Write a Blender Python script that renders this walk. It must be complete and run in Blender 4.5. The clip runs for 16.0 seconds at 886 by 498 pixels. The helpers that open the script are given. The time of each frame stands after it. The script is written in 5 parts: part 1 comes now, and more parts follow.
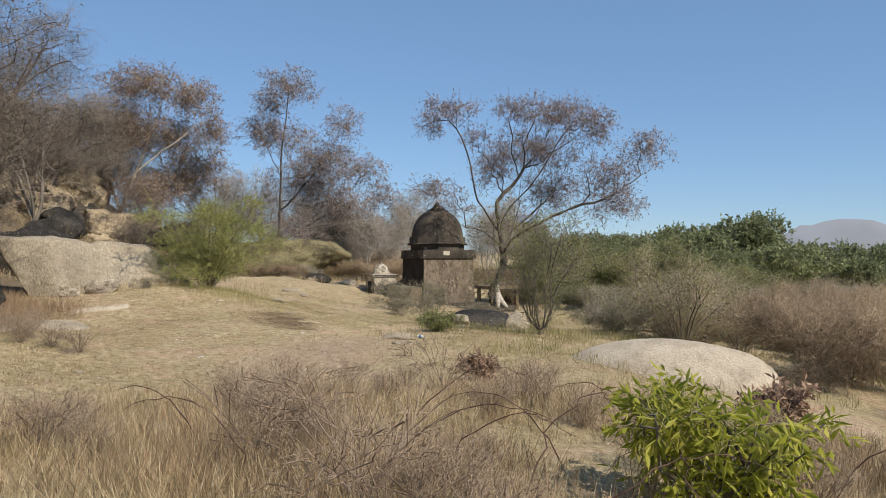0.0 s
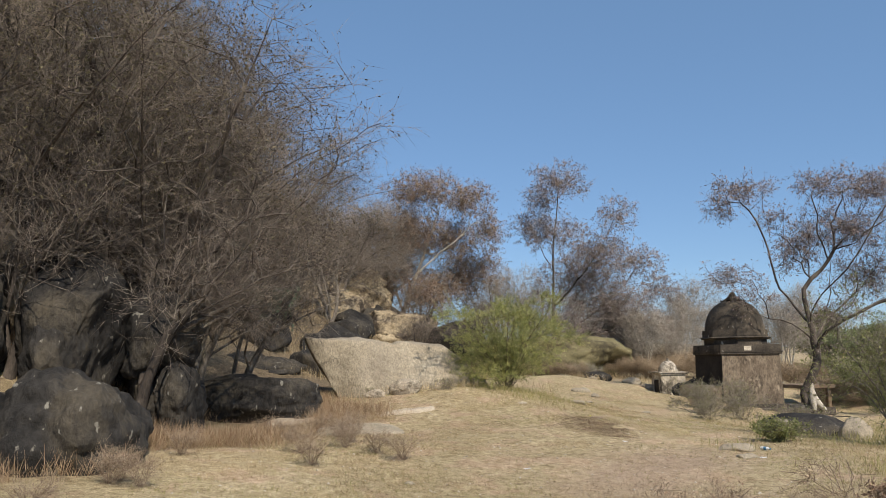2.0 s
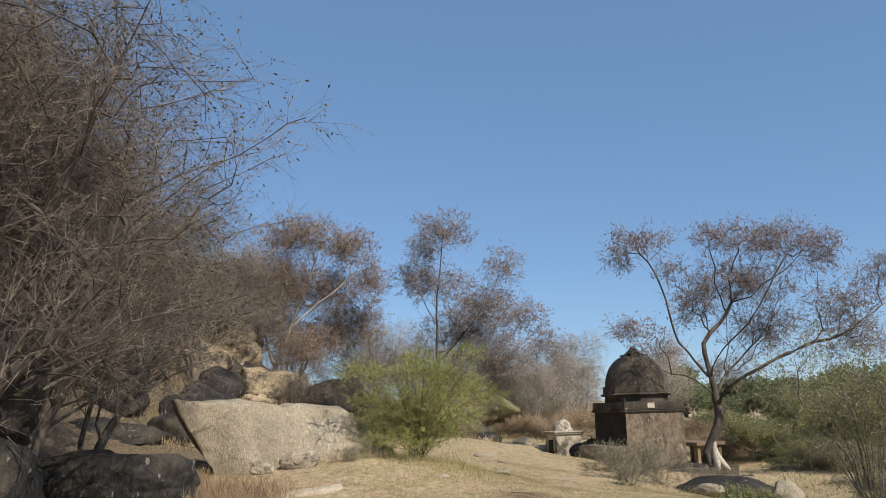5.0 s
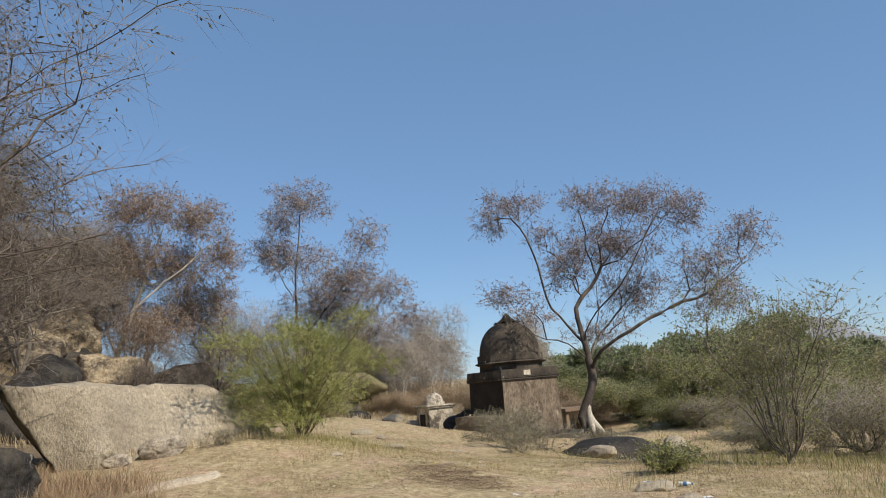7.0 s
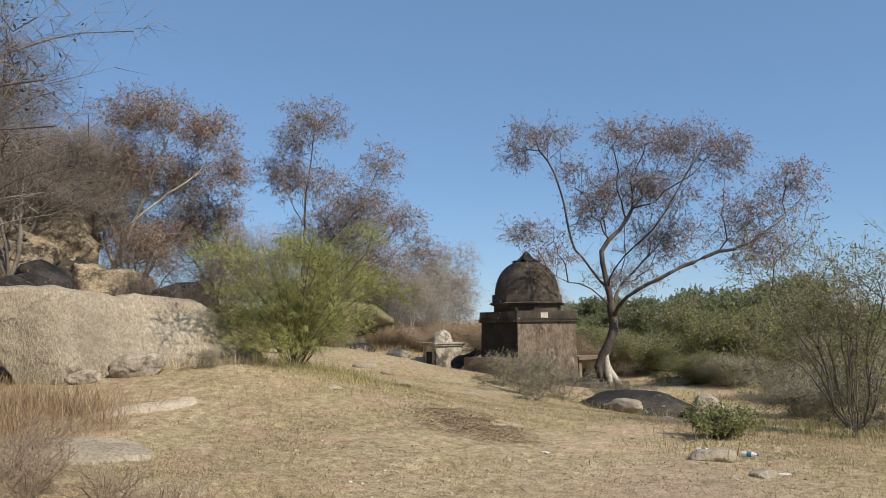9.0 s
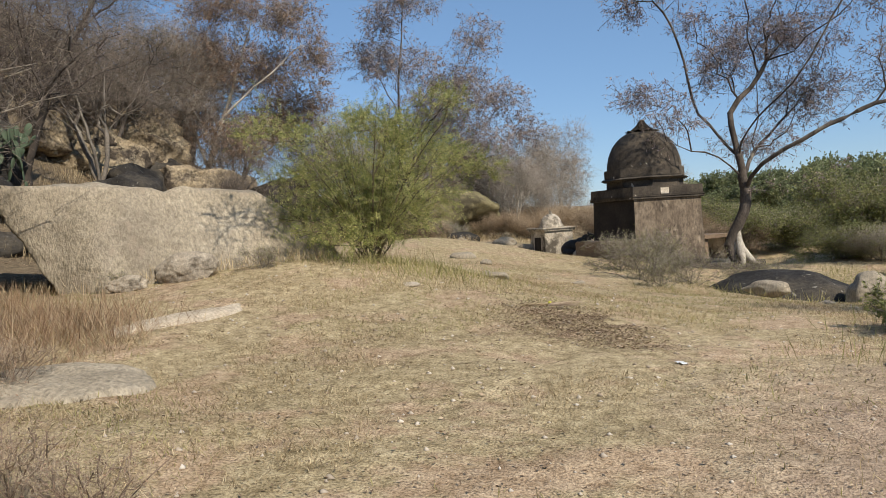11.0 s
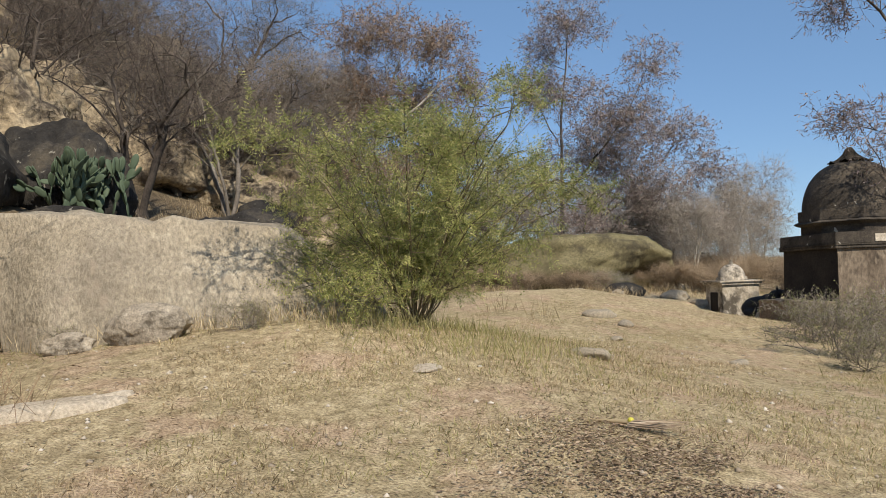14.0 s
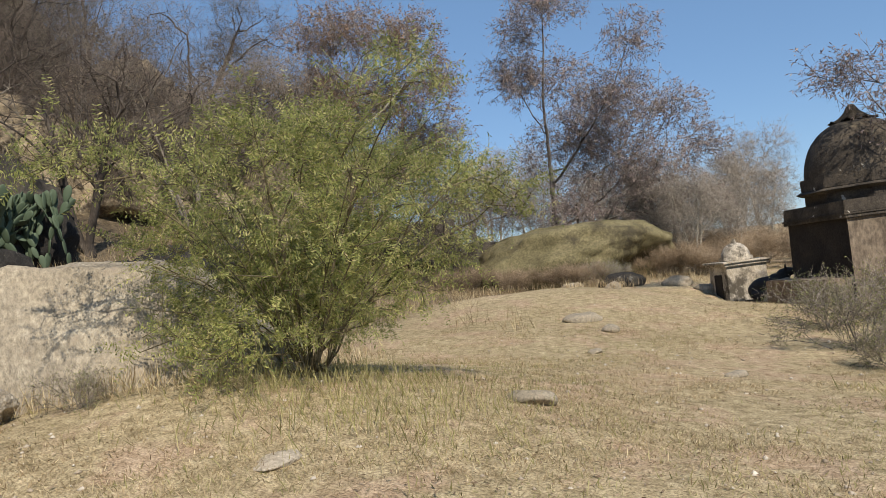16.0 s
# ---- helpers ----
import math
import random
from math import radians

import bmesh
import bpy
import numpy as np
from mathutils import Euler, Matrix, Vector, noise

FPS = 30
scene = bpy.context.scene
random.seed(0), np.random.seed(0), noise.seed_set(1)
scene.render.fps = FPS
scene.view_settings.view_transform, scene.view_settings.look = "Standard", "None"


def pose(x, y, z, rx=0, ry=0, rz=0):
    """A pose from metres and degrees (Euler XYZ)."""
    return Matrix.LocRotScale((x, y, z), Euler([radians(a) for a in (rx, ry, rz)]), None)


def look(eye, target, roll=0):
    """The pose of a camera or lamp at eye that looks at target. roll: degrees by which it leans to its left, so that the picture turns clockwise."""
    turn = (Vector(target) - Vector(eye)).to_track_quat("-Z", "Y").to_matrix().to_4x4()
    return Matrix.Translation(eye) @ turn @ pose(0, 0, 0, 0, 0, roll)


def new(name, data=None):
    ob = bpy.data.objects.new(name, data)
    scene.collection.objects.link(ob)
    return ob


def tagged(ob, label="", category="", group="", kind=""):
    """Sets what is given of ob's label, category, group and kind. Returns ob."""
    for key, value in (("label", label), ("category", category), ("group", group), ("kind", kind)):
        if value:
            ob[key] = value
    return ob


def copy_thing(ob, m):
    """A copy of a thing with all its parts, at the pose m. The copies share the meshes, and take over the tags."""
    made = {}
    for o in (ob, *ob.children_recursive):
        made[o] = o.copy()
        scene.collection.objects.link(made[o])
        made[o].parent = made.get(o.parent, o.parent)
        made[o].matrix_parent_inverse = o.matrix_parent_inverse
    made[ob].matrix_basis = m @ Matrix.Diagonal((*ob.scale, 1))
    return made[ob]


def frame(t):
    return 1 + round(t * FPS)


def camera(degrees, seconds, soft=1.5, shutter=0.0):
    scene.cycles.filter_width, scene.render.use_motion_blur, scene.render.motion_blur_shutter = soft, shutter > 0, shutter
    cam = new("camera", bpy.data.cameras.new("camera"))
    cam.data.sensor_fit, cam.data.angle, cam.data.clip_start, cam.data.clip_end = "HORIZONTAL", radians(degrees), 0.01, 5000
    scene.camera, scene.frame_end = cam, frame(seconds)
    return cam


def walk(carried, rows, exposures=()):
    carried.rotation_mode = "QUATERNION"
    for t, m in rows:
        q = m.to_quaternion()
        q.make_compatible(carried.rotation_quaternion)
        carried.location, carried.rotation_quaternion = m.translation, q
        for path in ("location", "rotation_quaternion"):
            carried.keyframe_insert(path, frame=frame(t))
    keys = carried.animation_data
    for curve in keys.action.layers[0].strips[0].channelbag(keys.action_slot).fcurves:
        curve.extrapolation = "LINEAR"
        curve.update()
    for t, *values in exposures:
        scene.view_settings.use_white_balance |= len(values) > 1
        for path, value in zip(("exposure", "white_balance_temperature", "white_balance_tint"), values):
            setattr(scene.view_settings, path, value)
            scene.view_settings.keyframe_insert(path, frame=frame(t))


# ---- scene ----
cam = camera(58.2, 16.0, soft=0.7)
PATH = [
    (0, (-0.033, -0.027, 1.663), (-0.666, 1.869, 1.695), -0.2),
    (0.5, (-0.368, 0.058, 1.655), (-1.069, 1.931, 1.667), -0.7),
    (1, (-0.652, 0.146, 1.663), (-1.396, 1.999, 1.778), -0.2),
    (1.5, (-1.069, 0.369, 1.729), (-2.05, 2.102, 1.918), -2.1),
    (2, (-1.543, 0.57, 1.721), (-2.722, 2.162, 1.998), -0.8),
    (2.5, (-1.945, 0.877, 1.696), (-3.229, 2.382, 1.99), 0.7),
    (3, (-2.404, 1.164, 1.786), (-3.776, 2.569, 2.163), 0.1),
    (3.5, (-2.804, 1.389, 1.855), (-3.931, 2.994, 2.244), 0.2),
    (4, (-3.122, 1.699, 1.866), (-4.161, 3.355, 2.286), -0.8),
    (4.5, (-3.537, 1.963, 1.851), (-4.496, 3.669, 2.263), -2.4),
    (5, (-3.863, 2.184, 1.866), (-4.727, 3.941, 2.275), -1.7),
    (5.2, (-3.993, 2.336, 1.862), (-4.839, 4.103, 2.265), -2.6),
    (7.3, (-5.39, 3.609, 1.647), (-5.884, 5.515, 1.995), -4.8),
    (7.5, (-5.485, 3.768, 1.649), (-6.01, 5.664, 2.008), -4.2),
    (8, (-5.632, 4.227, 1.631), (-6.195, 6.118, 1.96), -1.8),
    (8.2, (-5.704, 4.391, 1.619), (-6.266, 6.291, 1.889), -0.4),
    (10.3, (-6.156, 6.512, 1.523), (-6.694, 8.434, 1.658), -1.2),
    (10.5, (-6.204, 6.716, 1.519), (-6.903, 8.589, 1.487), -3.3),
    (11, (-6.352, 7.258, 1.466), (-7.178, 9.078, 1.403), -3.6),
    (11.5, (-6.341, 7.836, 1.336), (-7.326, 9.577, 1.325), 0.8),
    (12, (-6.379, 8.528, 1.276), (-7.447, 10.212, 1.433), -0.0),
    (12.5, (-6.381, 9.169, 1.306), (-7.438, 10.855, 1.509), -1.9),
    (13, (-6.526, 9.777, 1.332), (-7.671, 11.404, 1.536), -2.9),
    (13.5, (-6.556, 10.266, 1.382), (-7.697, 11.902, 1.52), -0.4),
    (14, (-6.714, 10.786, 1.451), (-7.945, 12.36, 1.525), -2.0),
    (14.5, (-6.859, 11.279, 1.536), (-8.078, 12.862, 1.615), -4.2),
    (15, (-6.884, 11.789, 1.557), (-8.012, 13.426, 1.773), -6.4),
    (15.5, (-7.009, 12.223, 1.594), (-8.258, 13.778, 1.743), -6.3),
    (16, (-6.99, 12.62, 1.649), (-8.247, 14.174, 1.718), -7.2),
]
walk(cam, [(t, look(eye, target, roll)) for t, eye, target, roll in PATH])

# ---- sky and sun ----
SUN_AZ, SUN_EL = -28.0, 44.0      # degrees; azimuth counted from +x towards +y
world = bpy.data.worlds.new("sky")
scene.world = world
world.use_nodes = True
wn = world.node_tree
sky = wn.nodes.new("ShaderNodeTexSky")
sky.sky_type, sky.sun_disc = "NISHITA", False
sky.sun_elevation, sky.sun_rotation = radians(SUN_EL), radians(90 - SUN_AZ)
sky.air_density, sky.dust_density, sky.ozone_density, sky.altitude = 1.0, 0.7, 4.0, 1500
background = wn.nodes["Background"]
background.inputs["Strength"].default_value = 0.12
haze = wn.nodes.new("ShaderNodeMix")
haze.data_type = "RGBA"
haze.inputs["Factor"].default_value = 0.5
haze.inputs[7].default_value = (1.26, 2.34, 3.95, 1)
wn.links.new(sky.outputs[0], haze.inputs[6])
wn.links.new(haze.outputs[2], background.inputs["Color"])
sun_data = bpy.data.lights.new("sun", "SUN")
sun_data.energy, sun_data.angle, sun_data.color = 4.4, radians(0.6), (1.0, 0.9, 0.76)
sun = new("sun", sun_data)
sun_dir = Vector((math.cos(radians(SUN_EL)) * math.cos(radians(SUN_AZ)), math.cos(radians(SUN_EL)) * math.sin(radians(SUN_AZ)), math.sin(radians(SUN_EL))))
sun.matrix_world = look(sun_dir * 60, (0, 0, 0))
scene.view_settings.exposure = 0.25

# ---- materials ----
def nodes_of(name):
    m = bpy.data.materials.new(name)
    m.use_nodes = True
    return m, m.node_tree.nodes, m.node_tree.links, m.node_tree.nodes["Principled BSDF"]


def ramp_of(n, stops):
    r = n.new("ShaderNodeValToRGB")
    e = r.color_ramp.elements
    while len(e) < len(stops):
        e.new(0.5)
    for k, (p, c) in enumerate(stops):
        e[k].position, e[k].color = p, (*c, 1)
    return r


def noise_of(n, l, coord, scale, detail=5, rough=0.6):
    t = n.new("ShaderNodeTexNoise")
    t.inputs["Scale"].default_value, t.inputs["Detail"].default_value, t.inputs["Roughness"].default_value = scale, detail, rough
    l.new(coord, t.inputs["Vector"])
    return t


def mix_of(n, l, fac, a, b, mode="MIX"):
    m = n.new("ShaderNodeMix")
    m.data_type, m.blend_type = "RGBA", mode
    for sock, v in ((m.inputs["Factor"], fac), (m.inputs[6], a), (m.inputs[7], b)):
        if isinstance(v, (int, float)):
            sock.default_value = v
        elif isinstance(v, tuple):
            sock.default_value = (*v, 1)
        else:
            l.new(v, sock)
    return m.outputs[2]


def surface(name, stops, scale=1.0, fine=30.0, bump=0.3, rough=0.9, stain=None, stain_scale=0.6, stain_at=(0.5, 0.65), depth=0.03, stretch=(1, 1, 1), per_object=0.0, specks=None, speck_scale=5.0, speck_at=(0.66, 0.7), cracks=0.0):
    """Mottled mineral or bark surface: a coarse colour noise, a fine grain, stains with edges of their own, relief."""
    m, n, l, b = nodes_of(name)
    tc = n.new("ShaderNodeTexCoord")
    mp = n.new("ShaderNodeMapping")
    mp.inputs["Scale"].default_value = stretch
    l.new(tc.outputs["Object"], mp.inputs["Vector"])
    v = mp.outputs[0]
    coarse, grain = noise_of(n, l, v, scale, 7, 0.65), noise_of(n, l, v, fine, 4, 0.7)
    r = ramp_of(n, stops)
    l.new(coarse.outputs[0], r.inputs[0])
    g = ramp_of(n, [(0.32, (0.5, 0.5, 0.5)), (0.68, (1.35, 1.35, 1.35))])
    l.new(grain.outputs[0], g.inputs[0])
    col = mix_of(n, l, 0.8, r.outputs[0], g.outputs[0], "MULTIPLY")
    if stain:
        s = noise_of(n, l, v, stain_scale, 8, 0.7)
        sr = ramp_of(n, [(stain_at[0], (0, 0, 0)), (stain_at[1], (1, 1, 1))])
        l.new(s.outputs[0], sr.inputs[0])
        col = mix_of(n, l, sr.outputs[0], col, mix_of(n, l, 0.5, stain, g.outputs[0], "MULTIPLY"))
    if specks:
        sp = noise_of(n, l, v, speck_scale, 3, 0.55)
        spr = ramp_of(n, [(speck_at[0], (0, 0, 0)), (speck_at[1], (1, 1, 1))])
        l.new(sp.outputs[0], spr.inputs[0])
        col = mix_of(n, l, spr.outputs[0], col, specks)
    split = None
    if cracks:
        bend = noise_of(n, l, v, 2.5, 5, 0.6)
        warp = n.new("ShaderNodeVectorMath")
        warp.operation = "MULTIPLY_ADD"
        warp.inputs[1].default_value = (0.9, 0.9, 0.9)
        l.new(bend.outputs["Color"], warp.inputs[0])
        l.new(v, warp.inputs[2])
        vo = n.new("ShaderNodeTexVoronoi")
        vo.feature = "DISTANCE_TO_EDGE"
        vo.inputs["Scale"].default_value = cracks
        l.new(warp.outputs[0], vo.inputs["Vector"])
        cr = ramp_of(n, [(0.0, (0, 0, 0)), (0.022, (1, 1, 1))])
        l.new(vo.outputs["Distance"], cr.inputs[0])
        gaps = noise_of(n, l, v, 1.2, 3, 0.5)
        gr_ = ramp_of(n, [(0.48, (1, 1, 1)), (0.56, (0, 0, 0))])
        l.new(gaps.outputs[0], gr_.inputs[0])
        split = mix_of(n, l, 1.0, cr.outputs[0], gr_.outputs[0], "LIGHTEN")
        dim = ramp_of(n, [(0.0, (0.45, 0.42, 0.38)), (1.0, (1, 1, 1))])
        l.new(split, dim.inputs[0])
        col = mix_of(n, l, 1.0, col, dim.outputs[0], "MULTIPLY")
    if per_object:
        oi = n.new("ShaderNodeObjectInfo")
        h = n.new("ShaderNodeHueSaturation")
        mr = n.new("ShaderNodeMapRange")
        mr.inputs[3].default_value, mr.inputs[4].default_value = 1 - per_object, 1 + per_object
        l.new(oi.outputs["Random"], mr.inputs[0])
        l.new(mr.outputs[0], h.inputs["Value"])
        l.new(col, h.inputs["Color"])
        col = h.outputs[0]
    l.new(col, b.inputs["Base Color"])
    b.inputs["Roughness"].default_value = rough
    b.inputs["Specular IOR Level"].default_value = 0.25
    bp = n.new("ShaderNodeBump")
    bp.inputs["Strength"].default_value, bp.inputs["Distance"].default_value = bump, depth
    hm = mix_of(n, l, 0.5, coarse.outputs[0], grain.outputs[0])
    if split:
        hm = mix_of(n, l, 0.6, hm, split, "MULTIPLY")
    l.new(hm, bp.inputs["Height"])
    l.new(bp.outputs[0], b.inputs["Normal"])
    return m


def leafy(name, stops, rough=0.6, glow=0.25):
    """Leaves, blades and twigs: each island takes its own colour along the ramp; thin leaves let light through."""
    m, n, l, b = nodes_of(name)
    geo = n.new("ShaderNodeNewGeometry")
    r = ramp_of(n, stops)
    l.new(geo.outputs["Random Per Island"], r.inputs[0])
    tc = n.new("ShaderNodeTexCoord")
    big = noise_of(n, l, tc.outputs["Object"], 0.9, 3, 0.6)
    br = ramp_of(n, [(0.3, (0.75, 0.75, 0.75)), (0.7, (1.2, 1.2, 1.2))])
    l.new(big.outputs[0], br.inputs[0])
    col = mix_of(n, l, 1.0, r.outputs[0], br.outputs[0], "MULTIPLY")
    l.new(col, b.inputs["Base Color"])
    b.inputs["Roughness"].default_value = rough
    b.inputs["Specular IOR Level"].default_value = 0.2
    if glow:
        t = n.new("ShaderNodeBsdfTranslucent")
        l.new(col, t.inputs["Color"])
        a = n.new("ShaderNodeMixShader")
        a.inputs[0].default_value = glow
        l.new(b.outputs[0], a.inputs[1])
        l.new(t.outputs[0], a.inputs[2])
        l.new(a.outputs[0], n["Material Output"].inputs[0])
    return m


def ground_material():
    m, n, l, b = nodes_of("dry_earth")
    tc = n.new("ShaderNodeTexCoord")
    v = tc.outputs["Object"]
    big, mid, fine, grit = (noise_of(n, l, v, s, d, 0.65) for s, d in ((0.25, 6), (1.3, 7), (9.0, 6), (60.0, 3)))
    straw = ramp_of(n, [(0.28, (0.20, 0.16, 0.095)), (0.5, (0.40, 0.335, 0.215)), (0.72, (0.57, 0.49, 0.335))])
    l.new(fine.outputs[0], straw.inputs[0])
    soil = ramp_of(n, [(0.3, (0.30, 0.215, 0.14)), (0.7, (0.57, 0.455, 0.335))])
    l.new(fine.outputs[0], soil.inputs[0])
    where = ramp_of(n, [(0.5, (0, 0, 0)), (0.6, (1, 1, 1))])
    l.new(mid.outputs[0], where.inputs[0])
    col = mix_of(n, l, where.outputs[0], straw.outputs[0], soil.outputs[0])
    spot = n.new("ShaderNodeVectorMath")
    spot.operation = "DISTANCE"
    flat = n.new("ShaderNodeMapping")
    flat.inputs["Scale"].default_value = (1.0, 0.42, 0.0)
    l.new(v, flat.inputs["Vector"])
    l.new(flat.outputs[0], spot.inputs[0])
    spot.inputs[1].default_value = (-5.9, 4.75, 0)
    wear = n.new("ShaderNodeMath")
    wear.operation = "MULTIPLY_ADD"
    wear.inputs[1].default_value = 2.2
    l.new(mid.outputs[0], wear.inputs[0])
    l.new(spot.outputs["Value"], wear.inputs[2])
    bare = n.new("ShaderNodeMapRange")
    bare.inputs[1].default_value, bare.inputs[2].default_value, bare.inputs[3].default_value, bare.inputs[4].default_value = 1.4, 2.4, 1.0, 0.0
    l.new(wear.outputs[0], bare.inputs[0])
    trod = ramp_of(n, [(0.3, (0.29, 0.22, 0.16)), (0.7, (0.46, 0.365, 0.28))])
    l.new(fine.outputs[0], trod.inputs[0])
    col = mix_of(n, l, bare.outputs[0], col, trod.outputs[0])
    tint = ramp_of(n, [(0.3, (0.78, 0.76, 0.68)), (0.7, (1.16, 1.13, 1.1))])
    l.new(big.outputs[0], tint.inputs[0])
    col = mix_of(n, l, 1.0, col, tint.outputs[0], "MULTIPLY")
    sep = n.new("ShaderNodeSeparateXYZ")
    l.new(v, sep.inputs[0])
    up = n.new("ShaderNodeMath")
    up.operation = "MULTIPLY_ADD"
    up.inputs[1].default_value = -0.25
    l.new(sep.outputs[1], up.inputs[0])
    less = n.new("ShaderNodeMath")
    less.operation = "SUBTRACT"
    l.new(up.outputs[0], less.inputs[0])
    l.new(sep.outputs[0], less.inputs[1])
    edge = n.new("ShaderNodeMath")
    edge.operation = "MULTIPLY_ADD"
    edge.inputs[1].default_value = 5.0
    l.new(mid.outputs[0], edge.inputs[0])
    l.new(less.outputs[0], edge.inputs[2])
    slope = n.new("ShaderNodeMapRange")
    slope.inputs[1].default_value, slope.inputs[2].default_value = 13.2, 16.0
    l.new(edge.outputs[0], slope.inputs[0])
    ahead = n.new("ShaderNodeMapRange")
    ahead.inputs[1].default_value, ahead.inputs[2].default_value, ahead.inputs[3].default_value, ahead.inputs[4].default_value = 36.0, 44.0, 1.0, 0.0
    l.new(sep.outputs[1], ahead.inputs[0])
    both = n.new("ShaderNodeMath")
    both.operation = "MULTIPLY"
    l.new(slope.outputs[0], both.inputs[0])
    l.new(ahead.outputs[0], both.inputs[1])
    mould = ramp_of(n, [(0.3, (0.10, 0.078, 0.053)), (0.55, (0.19, 0.15, 0.10)), (0.75, (0.34, 0.275, 0.18))])
    l.new(fine.outputs[0], mould.inputs[0])
    col = mix_of(n, l, both.outputs[0], col, mould.outputs[0])
    gr = ramp_of(n, [(0.34, (0.34, 0.31, 0.28)), (0.6, (1.3, 1.3, 1.3))])
    l.new(grit.outputs[0], gr.inputs[0])
    col = mix_of(n, l, 0.7, col, gr.outputs[0], "MULTIPLY")
    l.new(col, b.inputs["Base Color"])
    b.inputs["Roughness"].default_value = 1.0
    b.inputs["Specular IOR Level"].default_value = 0.1
    bp = n.new("ShaderNodeBump")
    bp.inputs["Strength"].default_value, bp.inputs["Distance"].default_value = 0.9, 0.045
    l.new(mix_of(n, l, 0.5, fine.outputs[0], grit.outputs[0]), bp.inputs["Height"])
    l.new(bp.outputs[0], b.inputs["Normal"])
    return m


EARTH = ground_material()
GRANITE = surface("pale_granite", [(0.3, (0.24, 0.205, 0.15)), (0.5, (0.36, 0.31, 0.232)), (0.7, (0.47, 0.415, 0.32))], 1.5, 30, 0.95, 0.9, (0.2, 0.17, 0.13), 0.7, (0.5, 0.68), 0.05, (1, 1, 0.55), specks=(0.3, 0.25, 0.19), speck_scale=6.0, speck_at=(0.6, 0.72))
LICHEN_STONE = surface("lichened_grey_stone", [(0.3, (0.24, 0.2, 0.15)), (0.5, (0.37, 0.32, 0.25)), (0.7, (0.5, 0.44, 0.35))], 5.0, 60, 0.8, 0.9, (0.12, 0.1, 0.075), 3.0, (0.5, 0.64), 0.03, specks=(0.55, 0.5, 0.41), speck_scale=14.0)
# lichened granite with its colour lowered to stand for tree shade
SHADE_DARK_ROCK = surface("shade_darkened_lichened_granite", [(0.3, (0.015, 0.0145, 0.014)), (0.5, (0.036, 0.033, 0.03)), (0.72, (0.09, 0.078, 0.061))], 1.3, 14, 0.9, 0.9, (0.095, 0.08, 0.058), 0.55, (0.54, 0.68), 0.10, (1, 1, 0.6), specks=(0.23, 0.215, 0.18), speck_scale=7.0)
CLIFF = surface("sandy_cliff_rock", [(0.3, (0.25, 0.195, 0.125)), (0.5, (0.42, 0.34, 0.225)), (0.7, (0.55, 0.46, 0.32))], 1.1, 9, 0.9, 0.95, (0.09, 0.072, 0.055), 0.6, (0.5, 0.6), 0.15, cracks=0.9)
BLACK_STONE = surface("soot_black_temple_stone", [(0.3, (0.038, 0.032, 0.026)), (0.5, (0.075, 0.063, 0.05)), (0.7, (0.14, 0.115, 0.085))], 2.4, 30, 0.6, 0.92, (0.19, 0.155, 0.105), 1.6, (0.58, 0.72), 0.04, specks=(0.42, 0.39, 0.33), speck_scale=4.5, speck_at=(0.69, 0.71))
# near-black copy of the wall stone, with shade put into its colour
SHADE_STONE = surface("shade_black_wall", [(0.3, (0.022, 0.019, 0.017)), (0.6, (0.045, 0.037, 0.03)), (0.8, (0.085, 0.065, 0.045))], 1.6, 30, 0.5, 0.92, None, depth=0.03)
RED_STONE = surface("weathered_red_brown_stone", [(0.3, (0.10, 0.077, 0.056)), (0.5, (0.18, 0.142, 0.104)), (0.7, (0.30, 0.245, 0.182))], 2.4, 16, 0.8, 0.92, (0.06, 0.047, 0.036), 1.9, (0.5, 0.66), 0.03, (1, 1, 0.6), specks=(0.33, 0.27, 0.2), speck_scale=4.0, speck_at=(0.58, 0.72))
PLASTER = surface("flaking_lime_plaster", [(0.3, (0.3, 0.25, 0.18)), (0.55, (0.55, 0.49, 0.4)), (0.7, (0.68, 0.63, 0.54))], 2.2, 30, 0.4, 0.9, (0.10, 0.085, 0.065), 1.5, (0.48, 0.58), 0.02)
STATUE_STONE = surface("black_statue_stone", [(0.3, (0.018, 0.017, 0.017)), (0.7, (0.05, 0.046, 0.043))], 3, 30, 0.3, 0.7)
BARK = surface("grey_bark", [(0.3, (0.10, 0.085, 0.07)), (0.5, (0.2, 0.175, 0.145)), (0.7, (0.34, 0.3, 0.25))], 2.5, 40, 0.6, 0.9, (0.05, 0.042, 0.036), 1.0, (0.5, 0.6), 0.02, (1, 1, 0.35))
PALE_BARK = surface("pale_bark", [(0.3, (0.3, 0.26, 0.21)), (0.5, (0.44, 0.4, 0.33)), (0.7, (0.56, 0.51, 0.43))], 2.5, 40, 0.5, 0.9, (0.12, 0.1, 0.085), 1.3, (0.56, 0.68), 0.02, (1, 1, 0.35))
TWIG = leafy("grey_brown_twigs", [(0.0, (0.11, 0.09, 0.075)), (0.5, (0.22, 0.185, 0.155)), (1.0, (0.4, 0.35, 0.29))], 0.9, 0.0)
RED_TWIG = leafy("russet_twigs", [(0.0, (0.2, 0.15, 0.105)), (0.5, (0.36, 0.28, 0.2)), (1.0, (0.55, 0.45, 0.33))], 0.9, 0.0)
PALE_TWIG = leafy("pale_grey_twigs", [(0.0, (0.2, 0.17, 0.14)), (1.0, (0.39, 0.345, 0.295))], 0.9, 0.0)
PURPLE_LEAF = leafy("withered_purple_brown_leaves", [(0.0, (0.2, 0.155, 0.15)), (0.5, (0.33, 0.26, 0.245)), (1.0, (0.47, 0.38, 0.33))], 0.8, 0.2)
